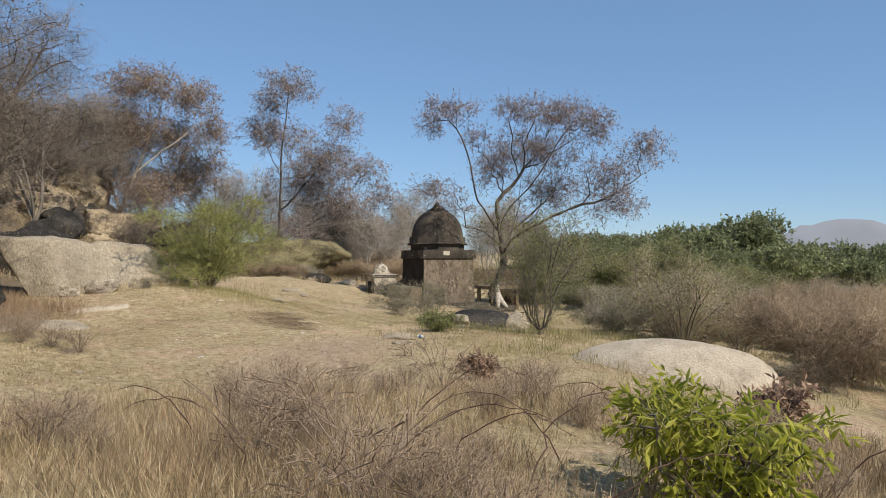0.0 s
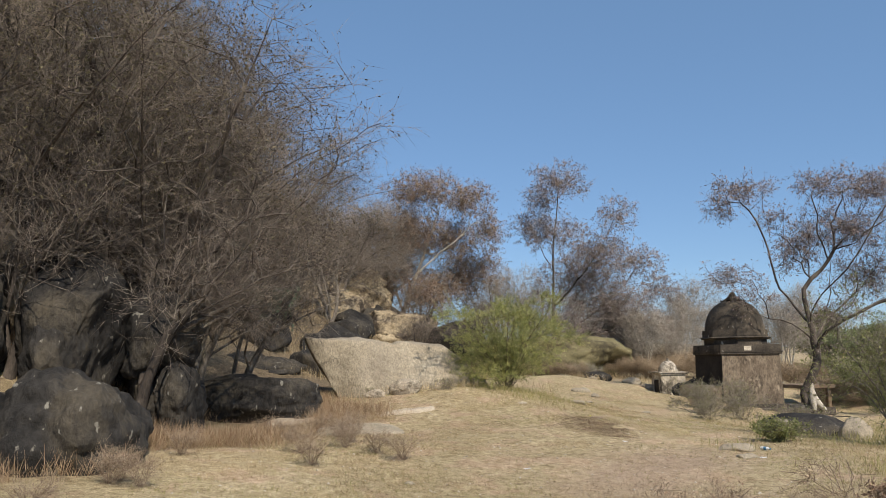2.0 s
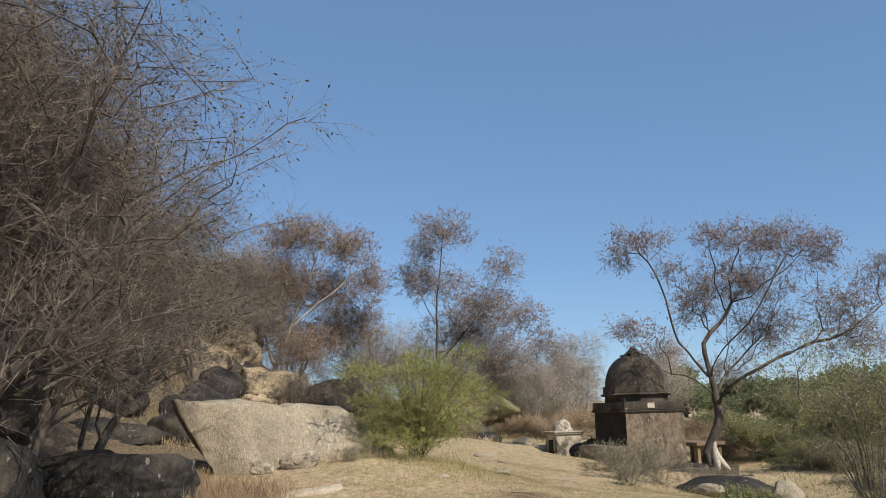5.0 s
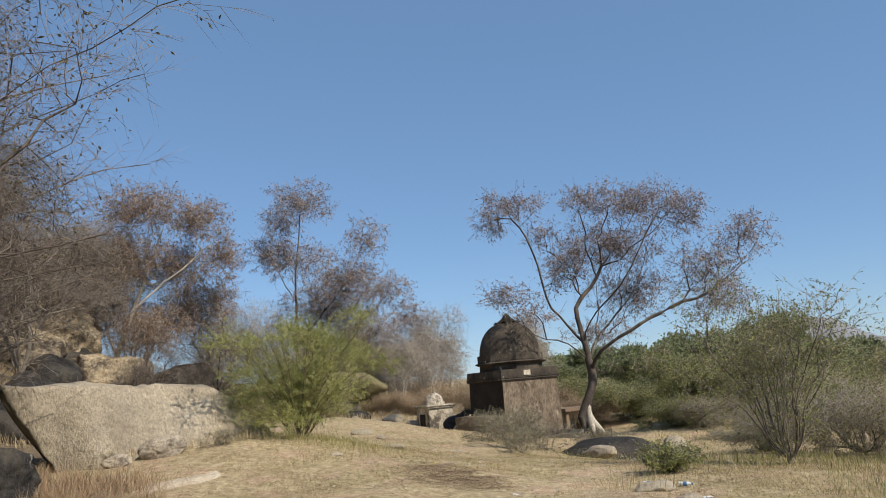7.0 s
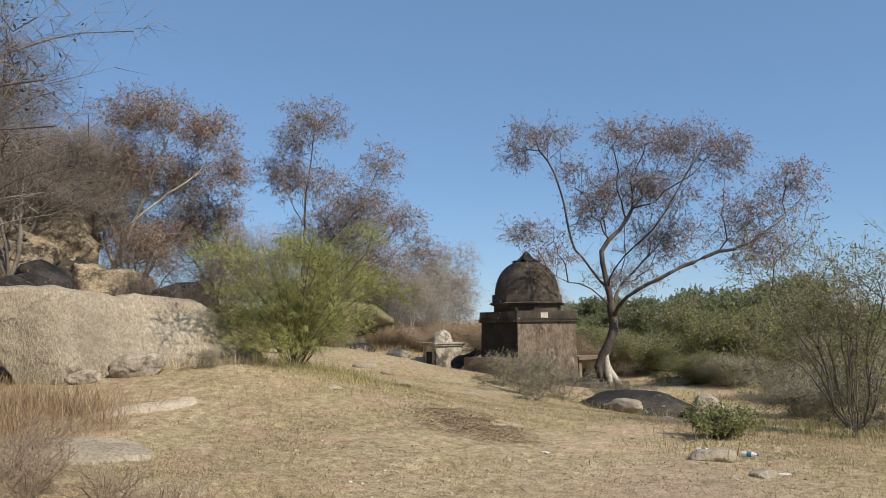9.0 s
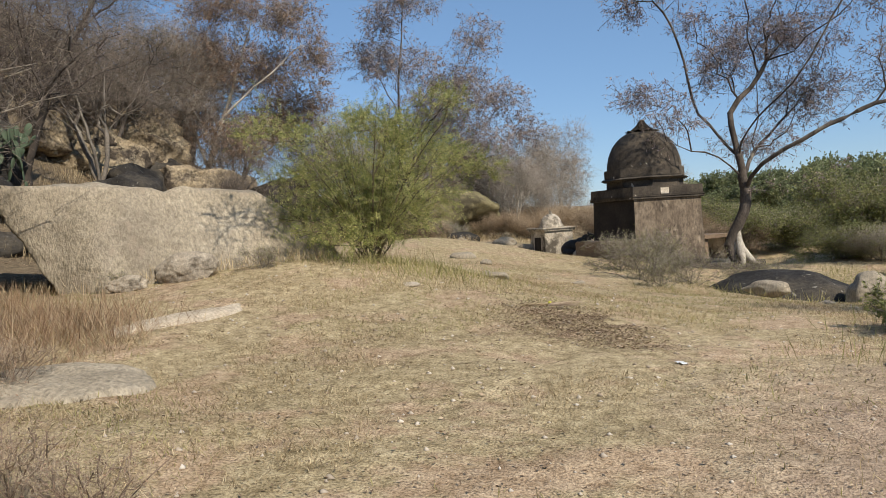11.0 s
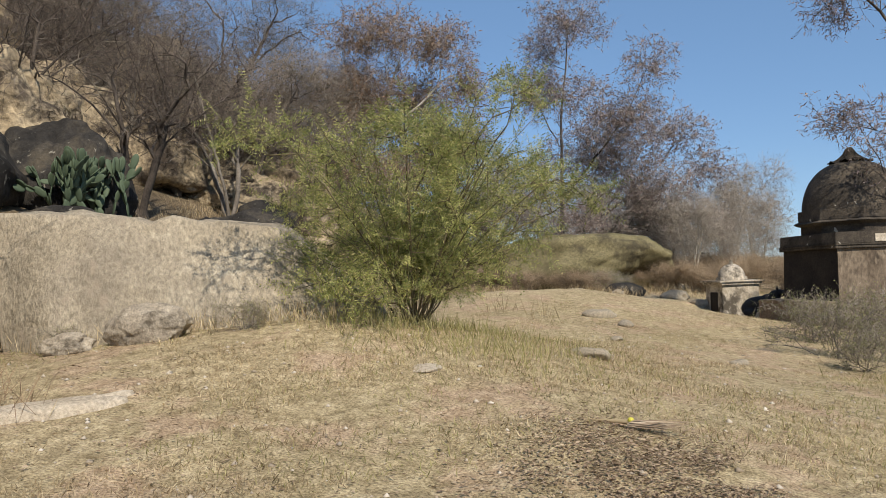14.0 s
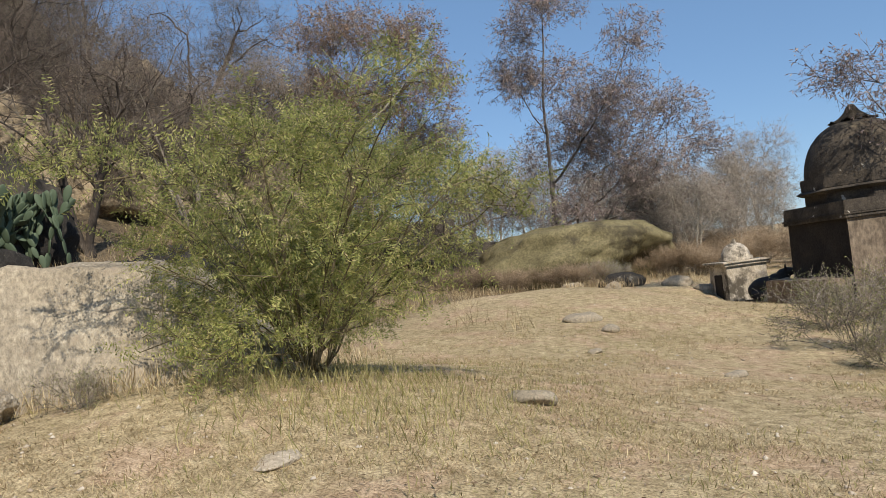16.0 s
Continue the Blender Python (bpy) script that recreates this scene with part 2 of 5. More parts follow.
BROWN_LEAF = leafy("withered_russet_leaves", [(0.0, (0.19, 0.125, 0.095)), (0.6, (0.33, 0.22, 0.155)), (1.0, (0.46, 0.32, 0.21))], 0.8, 0.2)
OLIVE_LEAF = leafy("dusty_olive_brown_leaves", [(0.0, (0.07, 0.06, 0.035)), (0.6, (0.13, 0.115, 0.065)), (1.0, (0.21, 0.18, 0.11))], 0.8, 0.2)
BUSH_LEAF = leafy("yellow_green_bush_leaves", [(0.0, (0.18, 0.22, 0.075)), (0.5, (0.37, 0.40, 0.13)), (0.85, (0.55, 0.54, 0.21)), (1.0, (0.66, 0.57, 0.3))], 0.5, 0.55)
GREEN_BARK = surface("olive_brown_bark", [(0.3, (0.07, 0.06, 0.035)), (0.5, (0.15, 0.125, 0.075)), (0.7, (0.26, 0.22, 0.14))], 3.0, 40, 0.4, 0.9)
GREEN_TWIG = leafy("green_brown_twigs", [(0.0, (0.15, 0.14, 0.06)), (1.0, (0.36, 0.33, 0.17))], 0.8, 0.0)
BRIGHT_LEAF = leafy("bright_green_leaves", [(0.0, (0.23, 0.25, 0.03)), (0.6, (0.44, 0.46, 0.065)), (1.0, (0.66, 0.61, 0.15))], 0.4, 0.6)
DULL_LEAF = leafy("dull_green_leaves", [(0.0, (0.16, 0.18, 0.075)), (0.6, (0.26, 0.28, 0.11)), (1.0, (0.4, 0.38, 0.16))], 0.7, 0.4)
# leaf green lightened and greyed to paint the haze of distance
ACACIA_LEAF = leafy("hazed_acacia_leaves", [(0.0, (0.15, 0.175, 0.085)), (0.6, (0.225, 0.255, 0.125)), (1.0, (0.33, 0.35, 0.19))], 0.8, 0.35)
CACTUS = leafy("blue_green_cactus", [(0.0, (0.07, 0.10, 0.065)), (0.6, (0.12, 0.16, 0.10)), (1.0, (0.2, 0.245, 0.16))], 0.6, 0.0)
STRAW = leafy("straw_grass", [(0.0, (0.19, 0.135, 0.075)), (0.4, (0.38, 0.29, 0.165)), (1.0, (0.66, 0.55, 0.36))], 0.8, 0.25)
RUSSET_GRASS = leafy("russet_grass", [(0.0, (0.22, 0.14, 0.085)), (0.5, (0.38, 0.26, 0.165)), (1.0, (0.55, 0.43, 0.29))], 0.8, 0.25)
GREEN_GRASS = leafy("fading_green_grass", [(0.0, (0.19, 0.18, 0.07)), (0.5, (0.32, 0.295, 0.12)), (1.0, (0.48, 0.42, 0.22))], 0.8, 0.25)
LITTER = leafy("fallen_leaves", [(0.0, (0.15, 0.105, 0.07)), (0.5, (0.27, 0.195, 0.13)), (1.0, (0.46, 0.36, 0.25))], 0.9, 0.0)
DARK_BARK = surface("dark_bark", [(0.3, (0.035, 0.03, 0.026)), (0.5, (0.085, 0.07, 0.058)), (0.7, (0.2, 0.17, 0.14))], 2.0, 40, 0.6, 0.9, (0.36, 0.32, 0.26), 0.8, (0.56, 0.66), 0.02, (1, 1, 0.35))
PALE_STONE = surface("sunbleached_granite", [(0.3, (0.37, 0.31, 0.23)), (0.5, (0.48, 0.41, 0.315)), (0.7, (0.57, 0.50, 0.40))], 2.2, 40, 0.7, 0.9, (0.24, 0.2, 0.145), 1.1, (0.56, 0.7), 0.05)
RED_BARK = surface("russet_weed_stem", [(0.3, (0.15, 0.105, 0.075)), (0.7, (0.34, 0.255, 0.185))], 6, 60, 0.3, 0.9)
DARK_STEM = surface("dark_red_brown_stem", [(0.3, (0.06, 0.035, 0.025)), (0.7, (0.15, 0.095, 0.07))], 6, 60, 0.3, 0.8)
SCRUB_TWIG = leafy("russet_scrub_twigs", [(0.0, (0.15, 0.112, 0.075)), (0.5, (0.265, 0.2, 0.135)), (1.0, (0.43, 0.335, 0.23))], 0.9, 0.0)
MID_TWIG = leafy("weathered_grey_twigs", [(0.0, (0.085, 0.069, 0.058)), (0.5, (0.17, 0.14, 0.117)), (1.0, (0.34, 0.29, 0.24))], 0.9, 0.0)
DARK_TWIG = leafy("dark_twigs", [(0.0, (0.06, 0.047, 0.04)), (0.5, (0.12, 0.096, 0.08)), (1.0, (0.25, 0.205, 0.17))], 0.9, 0.0)
TAN_PLASTER = surface("tan_mud_plaster", [(0.3, (0.14, 0.10, 0.068)), (0.5, (0.22, 0.16, 0.11)), (0.7, (0.31, 0.235, 0.165))], 1.5, 24, 0.5, 0.95)
MOSSY = surface("mossy_brown_rock", [(0.3, (0.095, 0.083, 0.046)), (0.5, (0.17, 0.148, 0.078)), (0.7, (0.26, 0.225, 0.125))], 0.8, 16, 0.9, 0.95, (0.075, 0.064, 0.04), 0.6, (0.52, 0.64), 0.06)
PEBBLE = leafy("pale_pebbles", [(0.0, (0.3, 0.24, 0.17)), (1.0, (0.6, 0.54, 0.46))], 0.9, 0.0)
PLASTIC = surface("scuffed_white_plastic", [(0.3, (0.6, 0.62, 0.63)), (0.7, (0.8, 0.8, 0.8))], 20, 60, 0.1, 0.35)
BLUE = surface("blue_paper", [(0.3, (0.05, 0.16, 0.32)), (0.7, (0.09, 0.25, 0.42))], 30, 90, 0.1, 0.5)
YELLOW = surface("yellow_stub", [(0.3, (0.5, 0.46, 0.05)), (0.7, (0.66, 0.6, 0.12))], 40, 90, 0.2, 0.6)
# distance haze is painted into the hills' base colour
FAR_HILL = surface("haze_painted_far_hill", [(0.3, (0.235, 0.25, 0.28)), (0.7, (0.26, 0.275, 0.30))], 0.01, 0.002, 0.0, 1.0)

# ---- mesh helpers ----
def lattice(ix, iy, seed):
    h = np.sin(ix * 127.1 + iy * 311.7 + seed * 74.7) * 43758.5453
    return h - np.floor(h)


def vnoise(x, y, seed=0):
    """Smooth value noise, -1 to 1."""
    x, y = np.asarray(x, float), np.asarray(y, float)
    ix, iy = np.floor(x), np.floor(y)
    fx, fy = x - ix, y - iy
    fx, fy = fx * fx * (3 - 2 * fx), fy * fy * (3 - 2 * fy)
    a, b, c, d = lattice(ix, iy, seed), lattice(ix + 1, iy, seed), lattice(ix, iy + 1, seed), lattice(ix + 1, iy + 1, seed)
    return 2 * ((a * (1 - fx) + b * fx) * (1 - fy) + (c * (1 - fx) + d * fx) * fy) - 1


def soft(v, k):
    """A ramp that is 0 below 0 and v above, rounded over k."""
    return k * np.logaddexp(0, np.asarray(v, float) / k)


def ground(x, y):
    """Height of the land."""
    x, y = np.asarray(x, float), np.asarray(y, float)
    z = 0.27 + 0.078 * soft(-x - 6.8, 0.8) - 0.03 * soft(-x - 13, 1.5)
    z = z - 0.022 * soft(y - 15, 1.5) + 0.022 * soft(y - 34, 2) - 0.3 * np.exp(-((x + 7.5) / 4) ** 2 - ((y - 28) / 5) ** 2)
    z = z - 0.5 * np.exp(-((x + 4.5) / 4) ** 2 - ((y - 25) / 6) ** 2)
    z = z - 0.20 * np.exp(-((x + 6) / 3.0) ** 2 - ((y - 8.6) / 2.4) ** 2)
    z = z - 0.17 * (soft(x - 0.6 + 0.27 * np.clip(y, 0, 14), 0.9) - soft(x - 14, 2.0))
    z = z - 0.28 * np.exp(-((x + 13.2) / 2.0) ** 2 - ((y - 9.0) / 3.2) ** 2)
    z = z - 0.6 * np.exp(-((x + 8.5) / 3.0) ** 2 - ((y - 37) / 3.0) ** 2)
    e, w = 0.857 * (x + 12.1) + 0.515 * (y - 16.2), -0.515 * (x + 12.1) + 0.857 * (y - 16.2)
    z = z + 0.48 * np.exp(-(e / 2.4) ** 2 - (w / 2.6) ** 2)
    z = z + 0.08 * np.exp(-((x + 8.8) / 1.6) ** 2 - ((y - 14.4) / 1.6) ** 2)
    z = z + 0.44 * np.exp(-((x + 15.6) / 3.3) ** 2 - ((y - 26.8) / 4.2) ** 2)
    z = z - 0.55 * np.exp(-((x + 13.2) / 1.6) ** 2 - ((y - 32.0) / 3.0) ** 2)
    z = z + 0.8 * np.exp(-((x + 14.2) / 1.3) ** 2 - ((y - 6.8) / 2.2) ** 2)
    u = -x - 0.25 * (y - 20)
    z = z + 0.5 * (soft(u - 20.3, 1.2) - soft(u - 75, 8)) * np.clip((54 - y) / 18, 0, 1) ** 1.5
    z = z + 0.7 * (soft(-x - 13.6 - 1.3 * soft(y - 7, 1.0), 0.5) - soft(-x - 24 - 1.3 * soft(y - 7, 1.0), 2.0))
    far = np.clip((np.hypot(x + 7, y - 12) - 6) / 30, 0, 1)
    z = z + 0.035 * vnoise(x / 1.7, y / 1.7, 1) + 0.014 * vnoise(x / 0.5, y / 0.5, 2) + far * 0.35 * vnoise(x / 9, y / 9, 3)
    return z + 0.011 * vnoise(x / 0.17, y / 0.17, 4) + 0.012 * vnoise(x / 0.31, y / 0.31, 9)


def gz(x, y):
    return float(ground(x, y))


def mesh_of(name, verts, faces, material, smooth=False):
    """A mesh from an array of points and an array of equal-sided faces."""
    verts, faces = np.asarray(verts, np.float32), np.asarray(faces, np.int32)
    me = bpy.data.meshes.new(name)
    k = faces.shape[1]
    me.vertices.add(len(verts))
    me.vertices.foreach_set("co", verts.ravel())
    me.loops.add(faces.size)
    me.loops.foreach_set("vertex_index", faces.ravel())
    me.polygons.add(len(faces))
    me.polygons.foreach_set("loop_start", np.arange(len(faces), dtype=np.int32) * k)
    me.update(calc_edges=True)
    me.validate()
    if smooth:
        me.polygons.foreach_set("use_smooth", np.ones(len(faces), bool))
    me.materials.append(material)
    return me


def thing(name, label, category, at=(0, 0, 0), group="", kind=""):
    ob = new(name)
    ob.location = at
    ob.empty_display_size = 0.2
    return tagged(ob, label, category, group, kind)


def part(name, data, material, parent, label=""):
    """Links a bmesh or a mesh as one object under its thing."""
    if isinstance(data, bmesh.types.BMesh):
        me = bpy.data.meshes.new(name)
        data.to_mesh(me)
        data.free()
        me.materials.append(material)
    else:
        me = data
    ob = new(name, me)
    ob.parent = parent
    return tagged(ob, label)


def unit(v):
    return v / np.maximum(np.linalg.norm(v, axis=-1, keepdims=True), 1e-9)


def rings(centre, axis, radius, n):
    ref = np.where(np.abs(axis[:, :1]) > 0.9, np.array([[0.0, 1.0, 0.0]]), np.array([[1.0, 0.0, 0.0]]))
    a = unit(np.cross(axis, ref))
    b = np.cross(axis, a)
    t = np.arange(n) * 2 * np.pi / n
    return centre[:, None] + radius[:, None, None] * (a[:, None] * np.cos(t)[None, :, None] + b[:, None] * np.sin(t)[None, :, None])


def tubes(p, q, ra, rb, da, db, n):
    """Tapered tubes from p to q, as (points, quads)."""
    m = len(p)
    v = np.concatenate([rings(p, da, ra, n), rings(q, db, rb, n)], 1).reshape(-1, 3)
    i = np.arange(n)
    f = np.stack([i, (i + 1) % n, (i + 1) % n + n, i + n], 1)
    return v, (f[None] + (np.arange(m) * 2 * n)[:, None, None]).reshape(-1, 4)


def bent_tube(p, r, n):
    """One closed-sided tube along a line of points, as (points, quads)."""
    v = rings(p, unit(np.gradient(p, axis=0)), r, n).reshape(-1, 3)
    i = np.arange(n)
    f = np.stack([i, (i + 1) % n, (i + 1) % n + n, i + n], 1)
    return v, (f[None] + (np.arange(len(p) - 1) * n)[:, None, None]).reshape(-1, 4)


def spikes(p, d, length, r):
    """Thin three-sided spikes, as (points, triangles)."""
    m = len(p)
    base = rings(p, unit(d), r, 3)
    v = np.concatenate([base, (p + unit(d) * length[:, None])[:, None]], 1).reshape(-1, 3)
    f = np.array([[0, 1, 3], [1, 2, 3], [2, 0, 3]])
    return v, (f[None] + (np.arange(m) * 4)[:, None, None]).reshape(-1, 3)


def blades(p, d, side, length, width, bend=0.0):
    """Pointed leaves folded along the middle: four points, two triangles each."""
    m = len(p)
    d, s = unit(d), unit(side)
    up = np.cross(d, s)
    mid = p + d * (length * 0.5)[:, None]
    v = np.stack([p, mid + s * (width * 0.5)[:, None] + up * (length * bend)[:, None], p + d * length[:, None], mid - s * (width * 0.5)[:, None] + up * (length * bend)[:, None]], 1).reshape(-1, 3)
    f = np.array([[0, 1, 2], [0, 2, 3]])
    return v, (f[None] + (np.arange(m) * 4)[:, None, None]).reshape(-1, 3)


# ---- plants ----
def grow(limbs, targets, balance, rng, step=0.35, wobble=0.05):
    """A branching skeleton: given limbs first, then every target joined to the nearest wood. limbs: lists of points; each starts on the nearest point of those before it."""
    pos, par, plen = [], [], []

    def lay(start, points):
        prev = start
        for p in points:
            pos.append(np.asarray(p, float))
            par.append(prev)
            plen.append(0 if prev < 0 else plen[prev] + np.linalg.norm(pos[-1] - pos[prev]))
            prev = len(pos) - 1

    for k, limb in enumerate(limbs):
        limb = np.asarray(limb, float)
        fine = [limb[0]]
        for a in range(len(limb) - 1):
            p0, p1, p2, p3 = limb[max(a - 1, 0)], limb[a], limb[a + 1], limb[min(a + 2, len(limb) - 1)]
            cuts = max(2, int(np.linalg.norm(p2 - p1) / step))
            for c in range(1, cuts + 1):
                t = c / cuts
                fine.append(0.5 * (2 * p1 + (p2 - p0) * t + (2 * p0 - 5 * p1 + 4 * p2 - p3) * t * t + (3 * p1 - p0 - 3 * p2 + p3) * t ** 3) + (rng.normal(0, wobble * 0.4, 3) if c < cuts else 0))
        if k == 0:
            lay(-1, fine)
        else:
            j = int(np.argmin(np.linalg.norm(np.array(pos) - limb[0], axis=1)))
            lay(j, fine[1:])
    T = np.asarray(targets, float)
    P, L = np.array(pos), np.array(plen)
    dist = np.linalg.norm(T[:, None] - P[None], axis=2) + balance * L[None]
    best = dist.argmin(1)
    cost = dist.min(1)
    live = np.ones(len(T), bool)
    tips = []
    for _ in range(len(T)):
        k = int(np.argmin(np.where(live, cost, 1e9)))
        live[k] = False
        j = int(best[k])
        a, b = pos[j], T[k]
        gap = np.linalg.norm(b - a)
        cuts = max(1, int(gap / step))
        back = unit(a - pos[par[j]]) if par[j] >= 0 else np.array([0, 0, 1.0])
        pts = []
        for c in range(1, cuts + 1):
            t = c / cuts
            pts.append(a + (b - a) * t + back * gap * 0.28 * t * (1 - t) + rng.normal(0, wobble, 3) * (c < cuts))
        first = len(pos)
        lay(j, pts)
        tips.append(len(pos) - 1)
        for c in range(first, len(pos)):
            d = np.linalg.norm(T - pos[c], axis=1) + balance * plen[c]
            better = d < cost
            cost[better], best[better] = d[better], c
    return np.array(pos), np.array(par), np.array(tips)


def wood(pos, par, r0, tip=0.006, power=0.5):
    """Radii of a skeleton, and its limbs as one mesh's points and quads."""
    n = len(pos)
    count = np.zeros(n)
    kids = np.bincount(par[par >= 0], minlength=n)
    count[kids == 0] = 1
    for k in range(n - 1, 0, -1):
        if par[k] >= 0:
            count[par[k]] += count[k]
    r = np.maximum(r0 * (count / count.max()) ** power, tip)
    main = np.full(n, -1)
    for k in range(1, n):
        p = par[k]
        if p >= 0 and (main[p] < 0 or count[k] > count[main[p]]):
            main[p] = k
    seg = np.zeros((n, 3))
    ok = par >= 0
    seg[ok] = unit(pos[ok] - pos[par[ok]])
    seg[~ok] = (0, 0, 1)
    tang = seg.copy()
    has = main >= 0
    tang[has] = unit(seg[has] + seg[main[has]])
    k = np.nonzero(ok)[0]
    p = par[k]
    is_main = main[p] == k
    da = np.where(is_main[:, None], tang[p], seg[k])
    ra = np.where(is_main, r[p], np.minimum(r[p], r[k] * 1.25))
    thick = ra > 0.03
    out_v, out_f, base = [], [], 0
    for sel, sides in ((thick, 8), (~thick, 4)):
        if sel.any():
            v, f = tubes(pos[p[sel]], pos[k[sel]], ra[sel], r[k[sel]], da[sel], tang[k[sel]], sides)
            out_v.append(v)
            out_f.append(f + base)
            base += len(v)
    return r, seg, np.concatenate(out_v), np.concatenate(out_f)


def in_clumps(clumps, count, rng, shell=0.45):
    """Points in ellipsoids (x, y, z, rx, ry, rz), the more in the larger, thicker towards their skins."""
    c = np.array(clumps, float)
    w = c[:, 3] * c[:, 4] * c[:, 5]
    w = w ** 0.75
    pick = rng.choice(len(c), count, p=w / w.sum())
    d = unit(rng.normal(size=(count, 3)))
    rad = rng.random(count) ** shell
    return c[pick, :3] + d * rad[:, None] * c[pick, 3:]


def foliage(pos, seg, ends, rng, twigs, twig_len, twig_r, leaves, leaf_len, leaf_wid, spread=0.9, droop=0.0, side=0):
    """Twigs on the ends of a skeleton, side twigs on those, and leaves on all: two (points, triangles)."""
    k = np.repeat(ends, twigs)
    d = unit(seg[k] + rng.normal(0, spread, (len(k), 3)) + np.array([0, 0, -droop]))
    p = pos[k] + rng.normal(0, 0.03, (len(k), 3))
    ln = twig_len * rng.uniform(0.5, 1.4, len(k))
    if side:
        j = np.repeat(np.arange(len(k)), side)
        p2 = p[j] + d[j] * (ln[j] * rng.uniform(0.25, 0.85, len(j)))[:, None]
        d2 = unit(d[j] + rng.normal(0, 0.65, (len(j), 3)))
        p, d, ln = np.concatenate([p, p2]), np.concatenate([d, d2]), np.concatenate([ln, ln[j] * rng.uniform(0.4, 0.8, len(j))])
    tw = spikes(p, d, ln, np.full(len(p), twig_r))
    lf = None
    if leaves:
        j = rng.choice(len(p), int(len(p) * leaves), replace=leaves > 1)
        q = p[j] + d[j] * (ln[j] * rng.uniform(0.15, 1.05, len(j)))[:, None]
        dd = unit(d[j] + rng.normal(0, 0.9, (len(j), 3)) + np.array([0, 0, -0.3 - droop]))
        lf = blades(q, dd, np.cross(dd, rng.normal(size=(len(j), 3))), leaf_len * rng.uniform(0.6, 1.3, len(j)), leaf_wid * rng.uniform(0.6, 1.3, len(j)), 0.08)
    return tw, lf


def plant(name, label, category, at, limbs, clumps, count, r0, seed, bark, twig, leaf, twigs=8, twig_len=0.35, twig_r=0.004, leaves=4, leaf_len=0.06, leaf_wid=0.02,
          balance=0.35, step=0.35, wobble=0.05, spread=0.9, droop=0.0, tip=0.006, power=0.5, group="", trunk_name="trunk", shell=0.45, side=0, per=2):
    rng = np.random.default_rng(seed)
    t = in_clumps(clumps, count, rng, shell)
    pos, par, tips = grow(limbs, t, balance, rng, step, wobble)
    r, seg, v, f = wood(pos, par, r0, tip, power)
    ob = thing(name, label, category, at, group)
    part(trunk_name, mesh_of(trunk_name, v, f, bark, True), bark, ob)
    ends = np.nonzero(r < max(tip * 2.2, 0.012))[0]
    if len(ends) > count * per:
        ends = rng.choice(ends, int(count * per), replace=False)
    tw, lf = foliage(pos, seg, ends, rng, twigs, twig_len, twig_r, leaves, leaf_len, leaf_wid, spread, droop, side)
    part("branchwork", mesh_of("branchwork", *tw, twig), twig, ob)
    if lf is not None:
        part("crown", mesh_of("crown", *lf, leaf), leaf, ob)
    return ob


# ---- the land ----
def land():
    t = np.linspace(-1, 1, 420)
    gx = -7 + 1600 * np.sinh(8.2 * t) / math.sinh(8.2)
    gy = 12 + 1600 * np.sinh(8.2 * t) / math.sinh(8.2)
    X, Y = np.meshgrid(gx, gy)
    Z = ground(X, Y)
    n = len(t)
    k = np.arange(n * n).reshape(n, n)
    f = np.stack([k[:-1, :-1], k[:-1, 1:], k[1:, 1:], k[1:, :-1]], -1).reshape(-1, 4)
    me = mesh_of("ground", np.stack([X, Y, Z], -1).reshape(-1, 3), f, EARTH, True)
    tagged(new("ground", me), "dry straw-coloured earth with sparse dead grass and stones", "ground", kind="structure")


land()


def boulder(name, label, at, size, seed, material, turn=0.0, tilt=0.0, rough=0.16, cuts=5, square=0.0, group="", sub=5):
    """A weathered rock: a ball pressed to a block, split by a few flat faces and worn by noise at three scales."""
    rng = np.random.default_rng(seed)
    bm = bmesh.new()
    bmesh.ops.create_icosphere(bm, subdivisions=sub, radius=1)
    planes = [(Vector(unit(rng.normal(size=3) + np.array([0, 0, 0.3]))), rng.uniform(0.62, 0.88)) for _ in range(cuts)]
    off = Vector(rng.uniform(-50, 50, 3))
    for v in bm.verts:
        d = v.co.normalized()
        p = d.copy()
        if square:
            m = max(abs(d.x), abs(d.y), abs(d.z))
            p = d * (1 - square) + d / m * square
        for nrm, lim in planes:
            e = p.dot(nrm) - lim
            if e > 0:
                p -= nrm * e * 0.95
        p += d * (rough * noise.noise(d * 1.7 + off) + rough * 0.4 * noise.noise(d * 4.5 + off) + rough * 0.2 * noise.noise(d * 13 + off) - rough * 0.22 * max(0.0, 0.12 - abs(noise.noise(d * 2.3 - off))) / 0.12)
        v.co = Vector((p.x * size[0], p.y * size[1], p.z * size[2]))
    for f in bm.faces:
        f.smooth = True
    me = bpy.data.meshes.new(name)
    bm.to_mesh(me)
    bm.free()
    me.materials.append(material)
    ob = new(name, me)
    ob.matrix_world = pose(*at, tilt, 0, turn)
    return tagged(ob, label, "rock", group)


